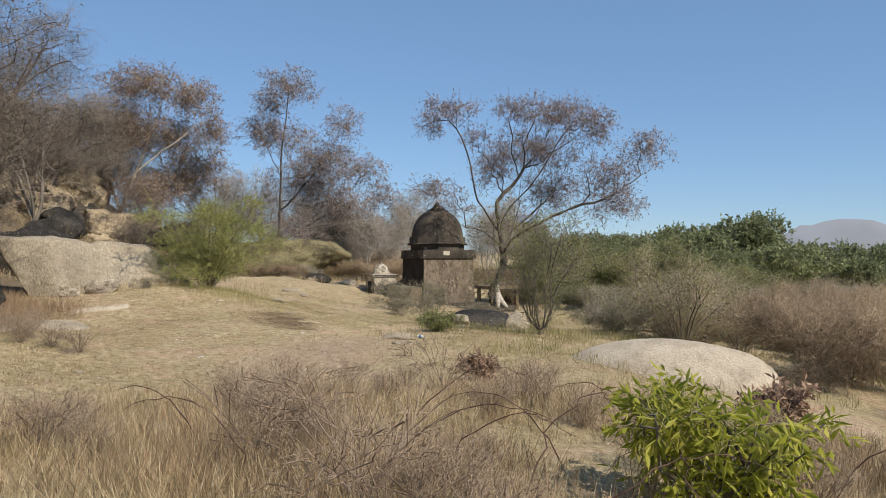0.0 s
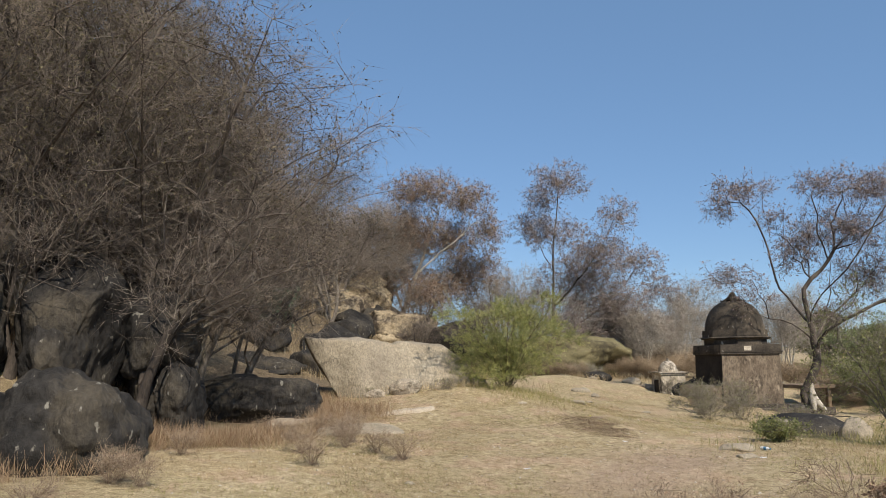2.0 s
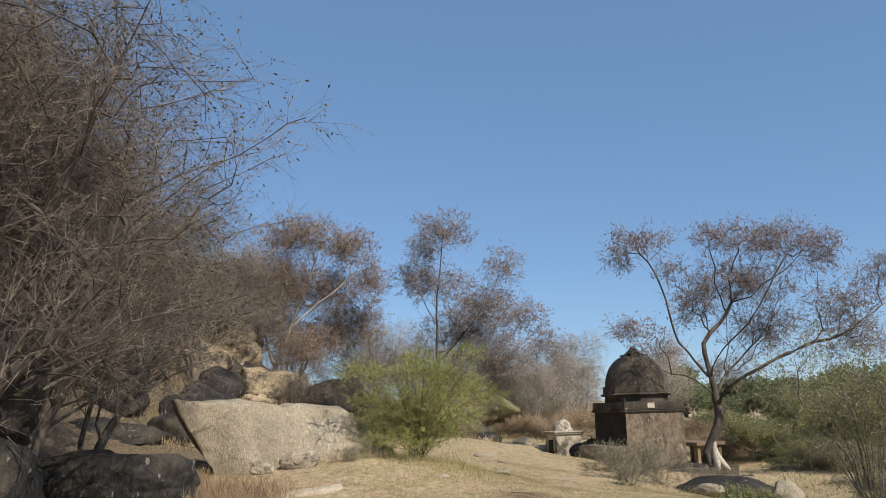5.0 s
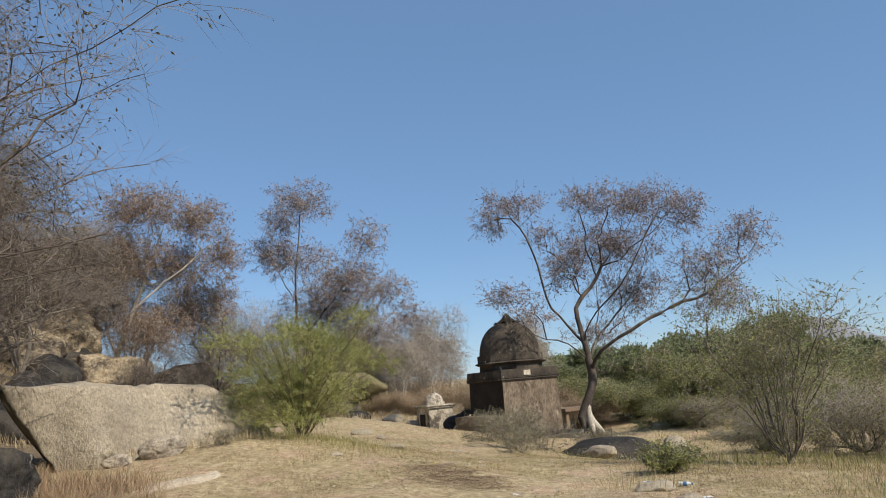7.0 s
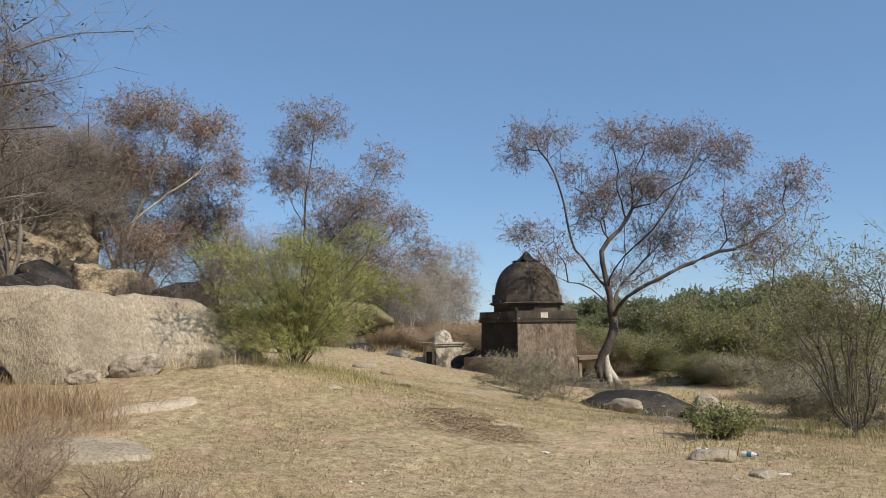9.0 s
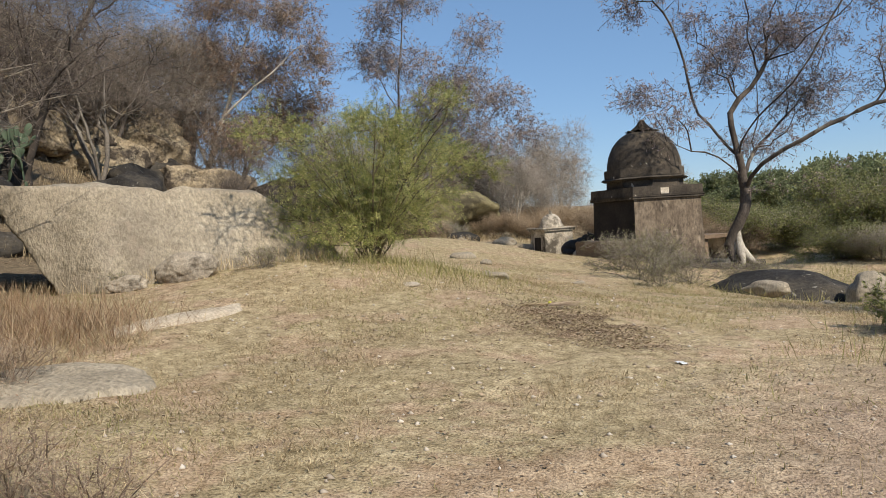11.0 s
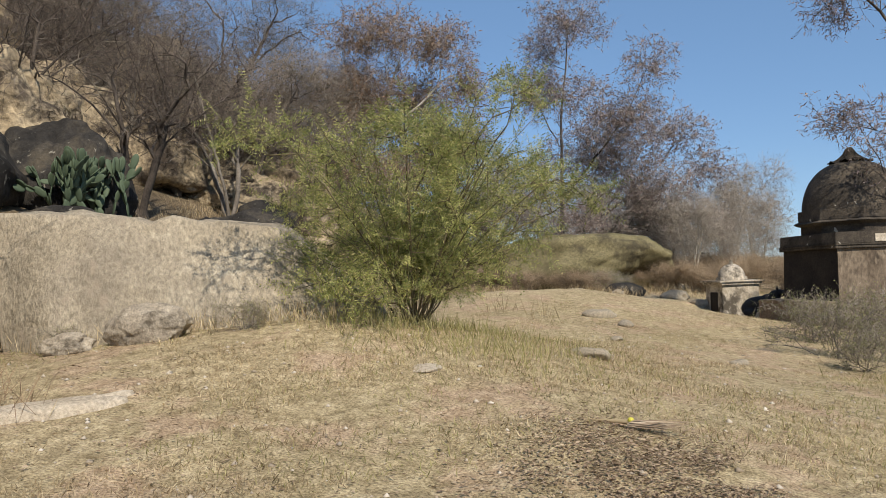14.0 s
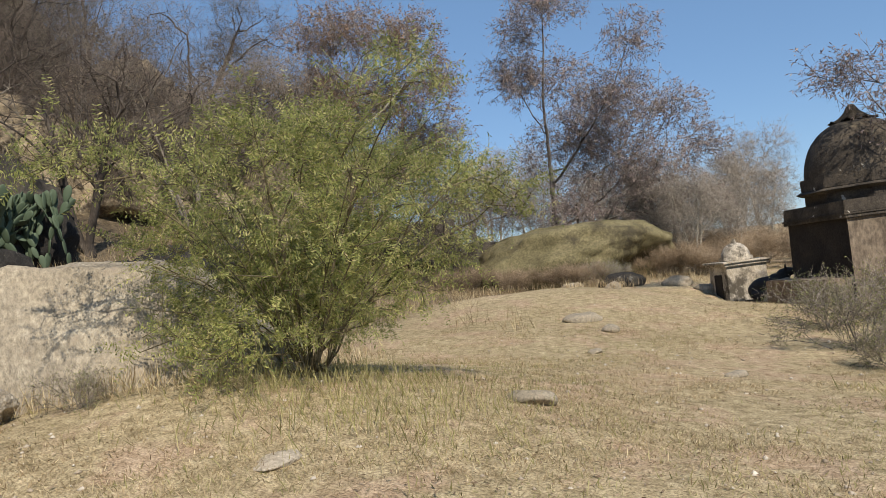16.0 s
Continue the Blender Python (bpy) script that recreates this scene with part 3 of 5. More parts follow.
def drape(name, label, x, y, a, b_, turn, thick, material, seed, category="rock", lift=0.0):
    """A flat outcrop or patch that follows the land, with an uneven outline and a rounded rim."""
    c, s = math.cos(radians(turn)), math.sin(radians(turn))
    rr, tt = np.meshgrid(np.linspace(0, 1, 22), np.linspace(0, 2 * np.pi, 64, endpoint=False))
    out = 1 + 0.22 * vnoise(np.cos(tt) * 1.6 + seed, np.sin(tt) * 1.6, seed) + 0.09 * vnoise(np.cos(tt) * 5 + seed, np.sin(tt) * 5, seed + 1)
    u, w = rr * np.cos(tt) * a * out, rr * np.sin(tt) * b_ * out
    X, Y = x + u * c - w * s, y + u * s + w * c
    hump = thick * np.sqrt(np.clip(1 - rr ** 3, 0, 1)) * (1 + 0.5 * vnoise(X * 2.1, Y * 2.1, seed)) + 0.25 * thick * vnoise(X * 6, Y * 6, seed + 2) * (1 - rr)
    Z = ground(X, Y) + np.where(rr > 0.97, -0.06, hump) + lift
    n1, n2 = X.shape
    k = np.arange(n1 * n2).reshape(n1, n2)
    k2 = np.roll(k, -1, 0)
    f = np.stack([k[:, :-1], k[:, 1:], k2[:, 1:], k2[:, :-1]], -1).reshape(-1, 4)
    me = mesh_of(name, np.stack([X - x, Y - y, Z], -1).reshape(-1, 3), f, material, True)
    ob = new(name, me)
    ob.location = (x, y, 0)
    return tagged(ob, label, category)


# the great slab beside the bush, the flat slabs in the grass and the pale whaleback
def great_slab():
    """A long granite block: its face leans back, its far end is undercut, the other slopes down into the ground."""
    bm = bmesh.new()
    bmesh.ops.create_icosphere(bm, subdivisions=6, radius=1)
    off = Vector((4.0, 17.0, 2.0))
    for v in bm.verts:
        d = v.co.normalized()
        p = d * 0.2 + d / max(abs(d.x), abs(d.y), abs(d.z)) * 0.8
        p = Vector((max(-1, min(1, p.x)), max(-1, min(1, p.y)), max(-1, min(1, p.z))))
        h = 0.5 + 0.5 * p.z
        along = 1.0 + 2.4 * p.x + 1.6 * (1 - h) ** 1.1 * max(0.0, -p.x) ** 3
        end = min(1.0, max(0.0, (along - 2.05) / 1.35))
        crest = 2.2 - 1.0 * end * end * (3 - 2 * end) + 0.03 * math.sin(along * 2.1) + 0.11 * min(2.2, max(0.0, 0.9 - along)) - 0.09 * math.exp(-((along - 0.95) / 0.13) ** 2)
        front = 19.72 + 0.85 * h + 0.25 * end
        front += 1.2 * (1 - h) * min(1.0, max(0.0, 0.15 - 0.75 * along))
        across = front + (23.1 - front) * (0.5 + 0.5 * p.y)
        z = 0.35 + (crest - 0.35) * h
        q = Vector(((along - across) / 1.41421, (along + across) / 1.41421, z))
        wear = 0.10 * noise.noise(q * 0.8 + off) + 0.05 * noise.noise(q * 2.1 + off) + 0.028 * noise.noise(q * 6.0 + off) + 0.013 * noise.noise(q * 17.0 + off)
        seam = noise.noise(Vector((q.x * 0.7, q.y * 0.7, q.z * 2.6)) - off)
        wear -= 0.022 * max(0.0, 0.06 - abs(seam)) / 0.06
        v.co = q + d * wear - Vector((-14.2, 15.6, 1.2))
    for f in bm.faces:
        f.smooth = True
    me = bpy.data.meshes.new("rock")
    bm.to_mesh(me)
    bm.free()
    me.materials.append(GRANITE)
    ob = new("rock", me)
    ob.location = (-14.2, 15.6, 1.2)
    tagged(ob, "long pale weathered granite slab undercut at one end", "rock")


great_slab()
boulder("rock", "small low lichened granite rock before the slab", (-13.12, 14.74, gz(-13.12, 14.74) + 0.10), (0.36, 0.26, 0.23), 25, LICHEN_STONE, turn=40, cuts=2, rough=0.16)
boulder("rock", "rough granite knob at the foot of the slab", (-13.6, 14.25, gz(-13.6, 14.25) + 0.04), (0.24, 0.14, 0.12), 26, LICHEN_STONE, turn=40, cuts=2, rough=0.2)
drape("rock", "flat bare granite strip flush with the grass", -11.67, 12.95, 0.72, 0.16, 67, 0.05, PALE_STONE, 12)
drape("rock", "flat grey granite outcrop in the grass", -11.05, 10.85, 0.8, 0.55, 45, 0.10, GRANITE, 14)
drape("rock", "pale sheet of bare granite beside the grass", -13.1, 11.3, 0.55, 0.3, 60, 0.10, PALE_STONE, 17)
boulder("rock", "pale whaleback granite boulder among dry scrub", (-0.75, 13.1, -0.25), (1.75, 1.1, 0.68), 21, PALE_STONE, turn=-10, rough=0.05, cuts=0)
# dark boulders under the trees, whose shade is put into the rock colour
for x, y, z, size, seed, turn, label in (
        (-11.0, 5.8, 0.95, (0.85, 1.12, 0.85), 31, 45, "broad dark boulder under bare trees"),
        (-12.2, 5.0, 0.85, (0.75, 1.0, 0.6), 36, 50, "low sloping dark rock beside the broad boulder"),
        (-13.0, 4.7, 1.55, (0.9, 1.1, 0.85), 32, 30, "grey rounded boulder with lichen, colour darkened for tree shade"),
        (-14.5, 5.5, 2.35, (1.2, 1.5, 1.15), 53, 50, "great boulder behind the others, colour darkened for tree shade"),
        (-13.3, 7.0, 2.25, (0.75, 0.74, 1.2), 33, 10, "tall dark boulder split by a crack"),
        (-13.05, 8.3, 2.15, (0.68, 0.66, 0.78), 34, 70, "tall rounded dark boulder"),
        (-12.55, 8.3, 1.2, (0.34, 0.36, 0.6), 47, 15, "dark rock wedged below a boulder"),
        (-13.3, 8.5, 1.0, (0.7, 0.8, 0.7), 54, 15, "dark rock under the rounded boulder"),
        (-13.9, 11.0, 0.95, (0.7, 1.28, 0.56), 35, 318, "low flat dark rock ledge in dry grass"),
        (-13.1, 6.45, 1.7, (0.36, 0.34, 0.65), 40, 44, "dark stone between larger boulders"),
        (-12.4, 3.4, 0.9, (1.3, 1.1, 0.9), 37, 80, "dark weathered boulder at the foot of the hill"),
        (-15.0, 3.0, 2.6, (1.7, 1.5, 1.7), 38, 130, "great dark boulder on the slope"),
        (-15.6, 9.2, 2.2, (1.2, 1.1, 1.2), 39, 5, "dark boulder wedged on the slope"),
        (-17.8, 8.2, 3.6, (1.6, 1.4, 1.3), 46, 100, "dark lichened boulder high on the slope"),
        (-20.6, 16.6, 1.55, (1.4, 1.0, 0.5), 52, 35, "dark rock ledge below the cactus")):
    boulder("rock", label, (x, y, z), size, seed, SHADE_DARK_ROCK, turn=turn, square=0.15, rough=0.2, cuts=4, group="dark boulders under the trees")
boulder("rock", "large dark rounded boulder behind the cactus", (-24.9, 19.8, 3.7), (1.7, 1.5, 1.7), 48, SHADE_DARK_ROCK, turn=30, cuts=4, group="boulders on the hillside")
rk = random.Random(12)
boulder("rock", "great sandy striated rock above the dark boulders", (-16.9, 6.3, 3.5), (1.5, 1.75, 1.55), 41, CLIFF, turn=70, square=0.4, rough=0.12, cuts=5)
boulder("rock", "dark layered ledge on top of the sandy rock", (-17.4, 6.2, 4.85), (1.3, 2.0, 0.55), 56, SHADE_DARK_ROCK, turn=30, square=0.4, rough=0.14, cuts=5)
kinds = [boulder("rock", "dark weathered boulder on the hillside", (-22.5 - 2 * k, 14.5 + 2.8 * k, gz(-22.5 - 2 * k, 14.5 + 2.8 * k) + 0.4), (1.5, 1.2, 1.0), 50 + k, SHADE_DARK_ROCK, turn=40 * k, square=0.3, cuts=6, group="boulders on the hillside", sub=4) for k in range(3)]
sandy = [boulder("rock", "sandy brown split cliff rock on the hillside", (-31 - 3 * k, 24 + 2 * k, gz(-31 - 3 * k, 24 + 2 * k) + 0.5), (2.1, 1.5, 1.6), 60 + k, CLIFF, turn=30 * k, square=0.5, rough=0.2, cuts=7, group="boulders on the hillside", sub=5) for k in range(4)]
for k in range(26):
    x, y = rk.uniform(-33, -26), rk.uniform(19.5, 30)
    o = copy_thing(sandy[k % 4], pose(x, y, gz(x, y) + rk.uniform(0.0, 0.7), rk.uniform(-20, 20), rk.uniform(-20, 20), rk.uniform(0, 360)))
    q = rk.uniform(0.4, 0.95)
    o.scale = (q, q, q)
for k, (x, y, q) in enumerate(((-20.0, 18.7, 0.6), (-21.7, 20.9, 0.75), (-23.0, 22.6, 0.8), (-22.3, 18.4, 0.6), (-24.2, 24.6, 0.8), (-21.2, 23.6, 0.5), (-19.2, 20.2, 0.45), (-25.6, 26.4, 0.8))):
    o = copy_thing(kinds[k % 3], pose(x, y, gz(x, y) + 0.15, 0, 8 * (k % 3), 70 * k))
    o.scale = (q, q, q)
rd = random.Random(21)
for k in range(22):
    x, y = rd.uniform(-23.5, -16.6), rd.uniform(0.0, 9.8)
    o = copy_thing(kinds[k % 3], pose(x, y, gz(x, y) + rd.uniform(0.0, 0.4), rd.uniform(-15, 15), rd.uniform(-15, 15), rd.uniform(0, 360)))
    q = rd.uniform(0.45, 0.95)
    o.scale = (q, q, q)
for k in range(110):
    u, y = rk.uniform(21.5, 44), rk.uniform(-12, 44)
    x = -u - 0.25 * (y - 20)
    if x > -24.5 and y > 9:
        continue
    sand = u > 25.5 and y > 12
    o = copy_thing(rk.choice(sandy if sand else kinds), pose(x, y, gz(x, y) + rk.uniform(-0.2, 0.5), rk.uniform(-15, 15), rk.uniform(-15, 15), rk.uniform(0, 360)))
    q = rk.uniform(0.5, 1.3) * (1.15 if sand else 1)
    o.scale = (q, q, q)

# ---- the temple ----
TEMPLE, TURN_T = (-10.41, 30.35), -46.5


def prism(bm, sides, radius, z0, z1, top=None, turn=0.0):
    """An upright block with that many sides; radius to the middle of a side."""
    c = math.cos(math.pi / sides)
    ring = []
    for z, rr in ((z0, radius), (z1, radius if top is None else top)):
        ring.append([bm.verts.new((rr / c * math.cos(turn + (k + 0.5) * 2 * math.pi / sides), rr / c * math.sin(turn + (k + 0.5) * 2 * math.pi / sides), z)) for k in range(sides)])
    for k in range(sides):
        bm.faces.new((ring[0][k], ring[0][(k + 1) % sides], ring[1][(k + 1) % sides], ring[1][k]))
    bm.faces.new(ring[1])
    bm.faces.new(ring[0][::-1])


def worn(bm, amount=0.012, cuts=3, width=0.012):
    bmesh.ops.bevel(bm, geom=bm.edges[:], offset=width, segments=2, affect="EDGES")
    bmesh.ops.subdivide_edges(bm, edges=[e for e in bm.edges if e.calc_length() > 0.2], cuts=cuts, use_grid_fill=True)
    for v in bm.verts:
        v.co += Vector([noise.noise(v.co * 3.1 + Vector((k * 9, 0, 0))) for k in range(3)]) * amount
    return bm


def temple():
    ob = thing("temple", "small dark stone temple with square walls and a domed roof", "temple", (*TEMPLE, 0.0))
    ob.rotation_euler = (0, 0, radians(TURN_T))
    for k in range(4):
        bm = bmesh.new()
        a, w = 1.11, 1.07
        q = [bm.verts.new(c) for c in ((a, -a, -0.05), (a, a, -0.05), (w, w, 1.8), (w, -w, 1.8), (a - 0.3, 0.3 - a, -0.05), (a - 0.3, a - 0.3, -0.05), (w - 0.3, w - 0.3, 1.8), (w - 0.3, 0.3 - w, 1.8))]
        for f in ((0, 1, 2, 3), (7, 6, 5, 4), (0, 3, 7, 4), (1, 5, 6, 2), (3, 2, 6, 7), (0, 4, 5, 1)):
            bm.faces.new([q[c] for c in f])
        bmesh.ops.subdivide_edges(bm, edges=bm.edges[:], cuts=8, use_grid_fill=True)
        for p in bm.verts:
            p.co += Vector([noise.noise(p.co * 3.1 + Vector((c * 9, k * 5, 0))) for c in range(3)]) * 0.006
        # sunward walls are red-brown; the others carry their shade as black colour
        o = part("wall", bm, RED_STONE if k in (0, 1) else SHADE_STONE, ob, "weathered red-brown stone wall" if k in (0, 1) else "stone wall turned from the sun, its shade coloured black")
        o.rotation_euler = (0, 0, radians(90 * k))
    bm = bmesh.new(); prism(bm, 4, 1.145, 1.79, 1.85); prism(bm, 4, 1.16, 1.85, 1.89)
    part("cornice", worn(bm), BLACK_STONE, ob)
    bm = bmesh.new(); prism(bm, 4, 1.13, 1.885, 2.13, 1.12)
    part("parapet", worn(bm), BLACK_STONE, ob)
    bm = bmesh.new(); prism(bm, 8, 1.0, 2.12, 2.35)
    part("neck", worn(bm), BLACK_STONE, ob)
    bm = bmesh.new(); prism(bm, 8, 1.06, 2.32, 2.37, 1.15); prism(bm, 8, 1.15, 2.37, 2.42, 1.07)
    part("ledge", worn(bm), BLACK_STONE, ob)
    bm = bmesh.new(); prism(bm, 8, 1.05, 2.42, 2.66, 1.04)
    part("drum", worn(bm), BLACK_STONE, ob)
    n, m = 64, 24
    prof = [(1.035 * math.cos(a) ** 0.82 if a < 1.5 else 0.08, 2.62 + 1.13 * math.sin(a)) for a in np.linspace(0, 1.5, m)]
    dome = bmesh.new()
    loops = [[dome.verts.new((r * math.cos(2 * math.pi * k / n), r * math.sin(2 * math.pi * k / n), z)) for k in range(n)] for r, z in prof]
    for a, b in zip(loops, loops[1:]):
        for k in range(n):
            dome.faces.new((a[k], a[(k + 1) % n], b[(k + 1) % n], b[k])).smooth = True
    dome.faces.new(loops[-1])
    for q in dome.verts:
        q.co += q.co.normalized() * 0.012 * noise.noise(q.co * 4)
    part("dome", dome, BLACK_STONE, ob, "sooty rounded stone dome")
    bm = bmesh.new(); prism(bm, 12, 0.15, 3.70, 4.0, 0.09); prism(bm, 12, 0.10, 3.99, 4.06, 0.05)
    finial = part("finial", worn(bm, 0.01, 1), BLACK_STONE, ob)
    # lotus finial: a flared ring of petals round a ribbed cone
    for k in range(8):
        bm = bmesh.new()
        a0 = 2 * math.pi * k / 8
        grid = []
        for u in np.linspace(0, 1, 7):
            row = []
            for w in np.linspace(-1, 1, 7):
                r = 0.10 + 0.36 * u ** 1.25
                wd = 0.40 * (1 - u ** 6 * 0.5) * 0.98
                z = 4.0 - 0.30 * u ** 0.8 + 0.06 * max(0, u - 0.8) / 0.2 - 0.05 * abs(w) * u
                row.append(bm.verts.new((r * math.cos(a0 + w * wd), r * math.sin(a0 + w * wd), z)))
            grid.append(row)
        for a, b in zip(grid, grid[1:]):
            for j in range(6):
                bm.faces.new((a[j], a[j + 1], b[j + 1], b[j])).smooth = True
        bmesh.ops.solidify(bm, geom=bm.faces[:], thickness=0.05)
        part("petal", bm, BLACK_STONE, finial)
    bm = bmesh.new(); prism(bm, 4, 1.2, -0.1, 0.06)
    part("base_course", worn(bm, 0.02, 6), BLACK_STONE, ob)
    # no recess is cut: a black block paints the niche's shade
    bm = bmesh.new()
    bmesh.ops.create_cube(bm, size=1, matrix=pose(1.105, -0.42, 0.32) @ Matrix.Diagonal((0.05, 0.42, 0.46, 1)))
    part("niche", worn(bm, 0.02, 2, 0.006), SHADE_STONE, ob, "small black panel for the shade in a niche near the ground")
    # pale patch of old plaster on the parapet
    bm = bmesh.new()
    bmesh.ops.create_cube(bm, size=1, matrix=pose(1.128, -0.12, 2.0) @ Matrix.Diagonal((0.03, 0.27, 0.17, 1)))
    part("plaster_patch", worn(bm, 0.015, 2, 0.006), PLASTER, ob, "patch of white plaster")
    return ob


temple()

# ---- trees ----
def side_view(anchor, heading, scale, x0, y0):
    """Turns heights and offsets across a line of sight into places round a tree's foot."""
    rx, ry = math.cos(radians(heading)), math.sin(radians(heading))

    def place(x, y, depth=0.0):
        u, h = (x - x0) / scale, (y0 - y) / scale
        return (u * rx - depth * ry, u * ry + depth * rx, h)
    return place


def clump(place, x, y, rx, ry, scale, depth=0.0, rd=None):
    p = place(x, y, depth)
    rx, ry = 1.02 * rx, 0.98 * ry
    return (*p, rx / scale, (rx if rd is None else rd) / scale, ry / scale)


def temple_tree():
    s = 53.0
    p = side_view(None, 16.5, s, 1085, 764)
    limbs = [
        [p(1082, 770), p(1072, 738), p(1088, 705), p(1098, 680), p(1095, 640), p(1092, 610), p(1086, 545, 0.3), p(1120, 508, 0.5), p(1145, 470, 0.6), p(1142, 400, 0.6)],
        [p(1094, 640), p(1060, 610, -0.3), p(1020, 600, -0.6), p(985, 585, -0.8)],
        [p(1092, 615), p(1068, 575, 0.4), p(1040, 520, 0.9), p(1030, 460, 0.9), p(1012, 405, 0.7), p(985, 368, 0.5), p(945, 372, 0.4)],
        [p(1098, 655), p(1115, 625, -0.6), p(1160, 598, -1.2), p(1230, 565, -1.4), p(1300, 545, -1.2), p(1340, 520, -1.0), p(1390, 490, -0.8)],
        [p(1100, 640), p(1125, 600, 0.8), p(1170, 560, 1.5), p(1225, 500, 1.8), p(1250, 430, 1.6)],
        [p(1100, 665), p(1118, 652, -0.5), p(1160, 655, -1.1), p(1210, 630, -1.5)],
        [p(1090, 600), p(1110, 560, -0.8), p(1150, 520, -1.4), p(1200, 440, -1.5), p(1235, 390, -1.3)],
    ]
    cl = [clump(p, 980, 345, 60, 30, s, 0.5), clump(p, 945, 375, 30, 22, s, 0.4), clump(p, 1130, 345, 60, 34, s, 0.5), clump(p, 1215, 360, 80, 36, s, 0.2), clump(p, 1280, 395, 60, 40, s, -0.8),
          clump(p, 1385, 445, 62, 36, s, -0.9), clump(p, 1170, 430, 100, 50, s, 1.0), clump(p, 1080, 470, 55, 55, s, 0.8), clump(p, 960, 520, 55, 28, s, -0.7), clump(p, 1000, 560, 40, 30, s, -0.8),
          clump(p, 1300, 500, 70, 50, s, -1.0), clump(p, 1200, 520, 80, 50, s, 1.4), clump(p, 1320, 555, 60, 32, s, -1.2), clump(p, 1040, 400, 30, 30, s, 0.7), clump(p, 1130, 590, 60, 26, s, 0.9)]
    return plant("tree", "spreading half-bare tree with crooked limbs beside the temple", "tree", (-8.0, 30.6, -0.1), limbs, cl, 1500, 0.145, 5, DARK_BARK, MID_TWIG, PURPLE_LEAF,
                 twigs=4, twig_len=0.36, leaves=1.9, leaf_len=0.10, leaf_wid=0.024, droop=0.15, twig_r=0.0045, tip=0.005, power=0.6, side=2, shell=0.6)


def slope_trees():
    s = 37.7
    p = side_view(None, 24.4, s, 560, 740)
    limbs = [[p(545, 750), p(552, 690), p(556, 620), p(558, 540), p(562, 460), p(570, 400), p(575, 350)], [p(556, 600), p(600, 560, -1), p(650, 500, -1.5), p(680, 440, -1.5)],
             [p(558, 530), p(530, 470, 0.8), p(510, 425, 1)], [p(554, 660), p(620, 620, 1.5), p(690, 560, 2), p(720, 520, 2)]]
    cl = [clump(p, 575, 345, 62, 36, s), clump(p, 540, 385, 35, 35, s), clump(p, 508, 430, 40, 34, s, 1), clump(p, 560, 450, 60, 40, s), clump(p, 685, 430, 40, 42, s, -1.5), clump(p, 640, 500, 80, 50, s, -1),
          clump(p, 720, 510, 52, 34, s, 1.5), clump(p, 660, 580, 90, 40, s, 0.5), clump(p, 760, 560, 40, 40, s, 1.5), clump(p, 600, 540, 90, 50, s, 0.8), clump(p, 700, 630, 80, 40, s, 1.0), clump(p, 590, 640, 60, 40, s, -0.8)]
    plant("tree", "tall slender half-bare tree with purple-brown withered leaves", "tree", (-21.8, 37.8, gz(-21.8, 37.8) - 0.2), limbs, cl, 1700, 0.14, 7, BARK, TWIG, PURPLE_LEAF,
          twigs=4, twig_len=0.45, leaves=1.8, leaf_len=0.13, leaf_wid=0.03, droop=0.25, twig_r=0.007, tip=0.006, power=0.58, side=2, shell=0.6)
    s = 41.0
    p = side_view(None, 33.0, s, 235, 600)
    limbs = [[p(232, 625), p(240, 570), p(255, 520), p(285, 440), p(310, 370), p(330, 310)], [p(250, 530), p(270, 480, -0.8), p(340, 420, -1), p(400, 370, -1)], [p(246, 550), p(225, 480, 1), p(220, 400, 1.4), p(230, 330, 1.4)],
             [p(262, 505), p(310, 470, 1), p(360, 440, 1.4)]]
    cl = [clump(p, 290, 295, 90, 36, s), clump(p, 380, 325, 52, 40, s, -0.8), clump(p, 415, 390, 36, 40, s, -1), clump(p, 260, 380, 90, 60, s, 0.8), clump(p, 340, 400, 60, 50, s), clump(p, 350, 475, 60, 40, s, 1), clump(p, 230, 460, 60, 50, s, 1), clump(p, 300, 510, 70, 40, s, -0.8), clump(p, 400, 450, 50, 50, s, 0.5)]
    plant("tree", "round-crowned half-bare tree with pale forked trunk and russet leaves", "tree", (-27.0, 31.1, gz(-27, 31.1) - 0.2), limbs, cl, 2000, 0.14, 9, PALE_BARK, TWIG, BROWN_LEAF,
          twigs=4, twig_len=0.45, leaves=1.5, leaf_len=0.13, leaf_wid=0.03, droop=0.25, twig_r=0.007, tip=0.006, power=0.58, side=2, shell=0.6)
    p = side_view(None, 33.0, s, 130, 585)
    limbs = [[p(128, 610), p(140, 555), p(155, 510), p(170, 440), p(165, 370)], [p(150, 520), p(190, 470, 1), p(220, 420, 1)], [p(145, 540), p(110, 470, -1), p(90, 400, -1)]]
    cl = [clump(p, 165, 400, 70, 60, s), clump(p, 100, 420, 60, 60, s, -1), clump(p, 150, 470, 90, 45, s), clump(p, 215, 430, 50, 60, s, 1)]
    plant("tree", "dense bare grey tree with pale leaning trunk on the slope", "tree", (-28.0, 29.6, gz(-28, 29.6) - 0.2), limbs, cl, 950, 0.10, 10, BARK, PALE_TWIG, BROWN_LEAF,
          twigs=5, twig_len=0.55, leaves=0.4, leaf_len=0.08, leaf_wid=0.02, twig_r=0.006, tip=0.007, power=0.56, side=3)


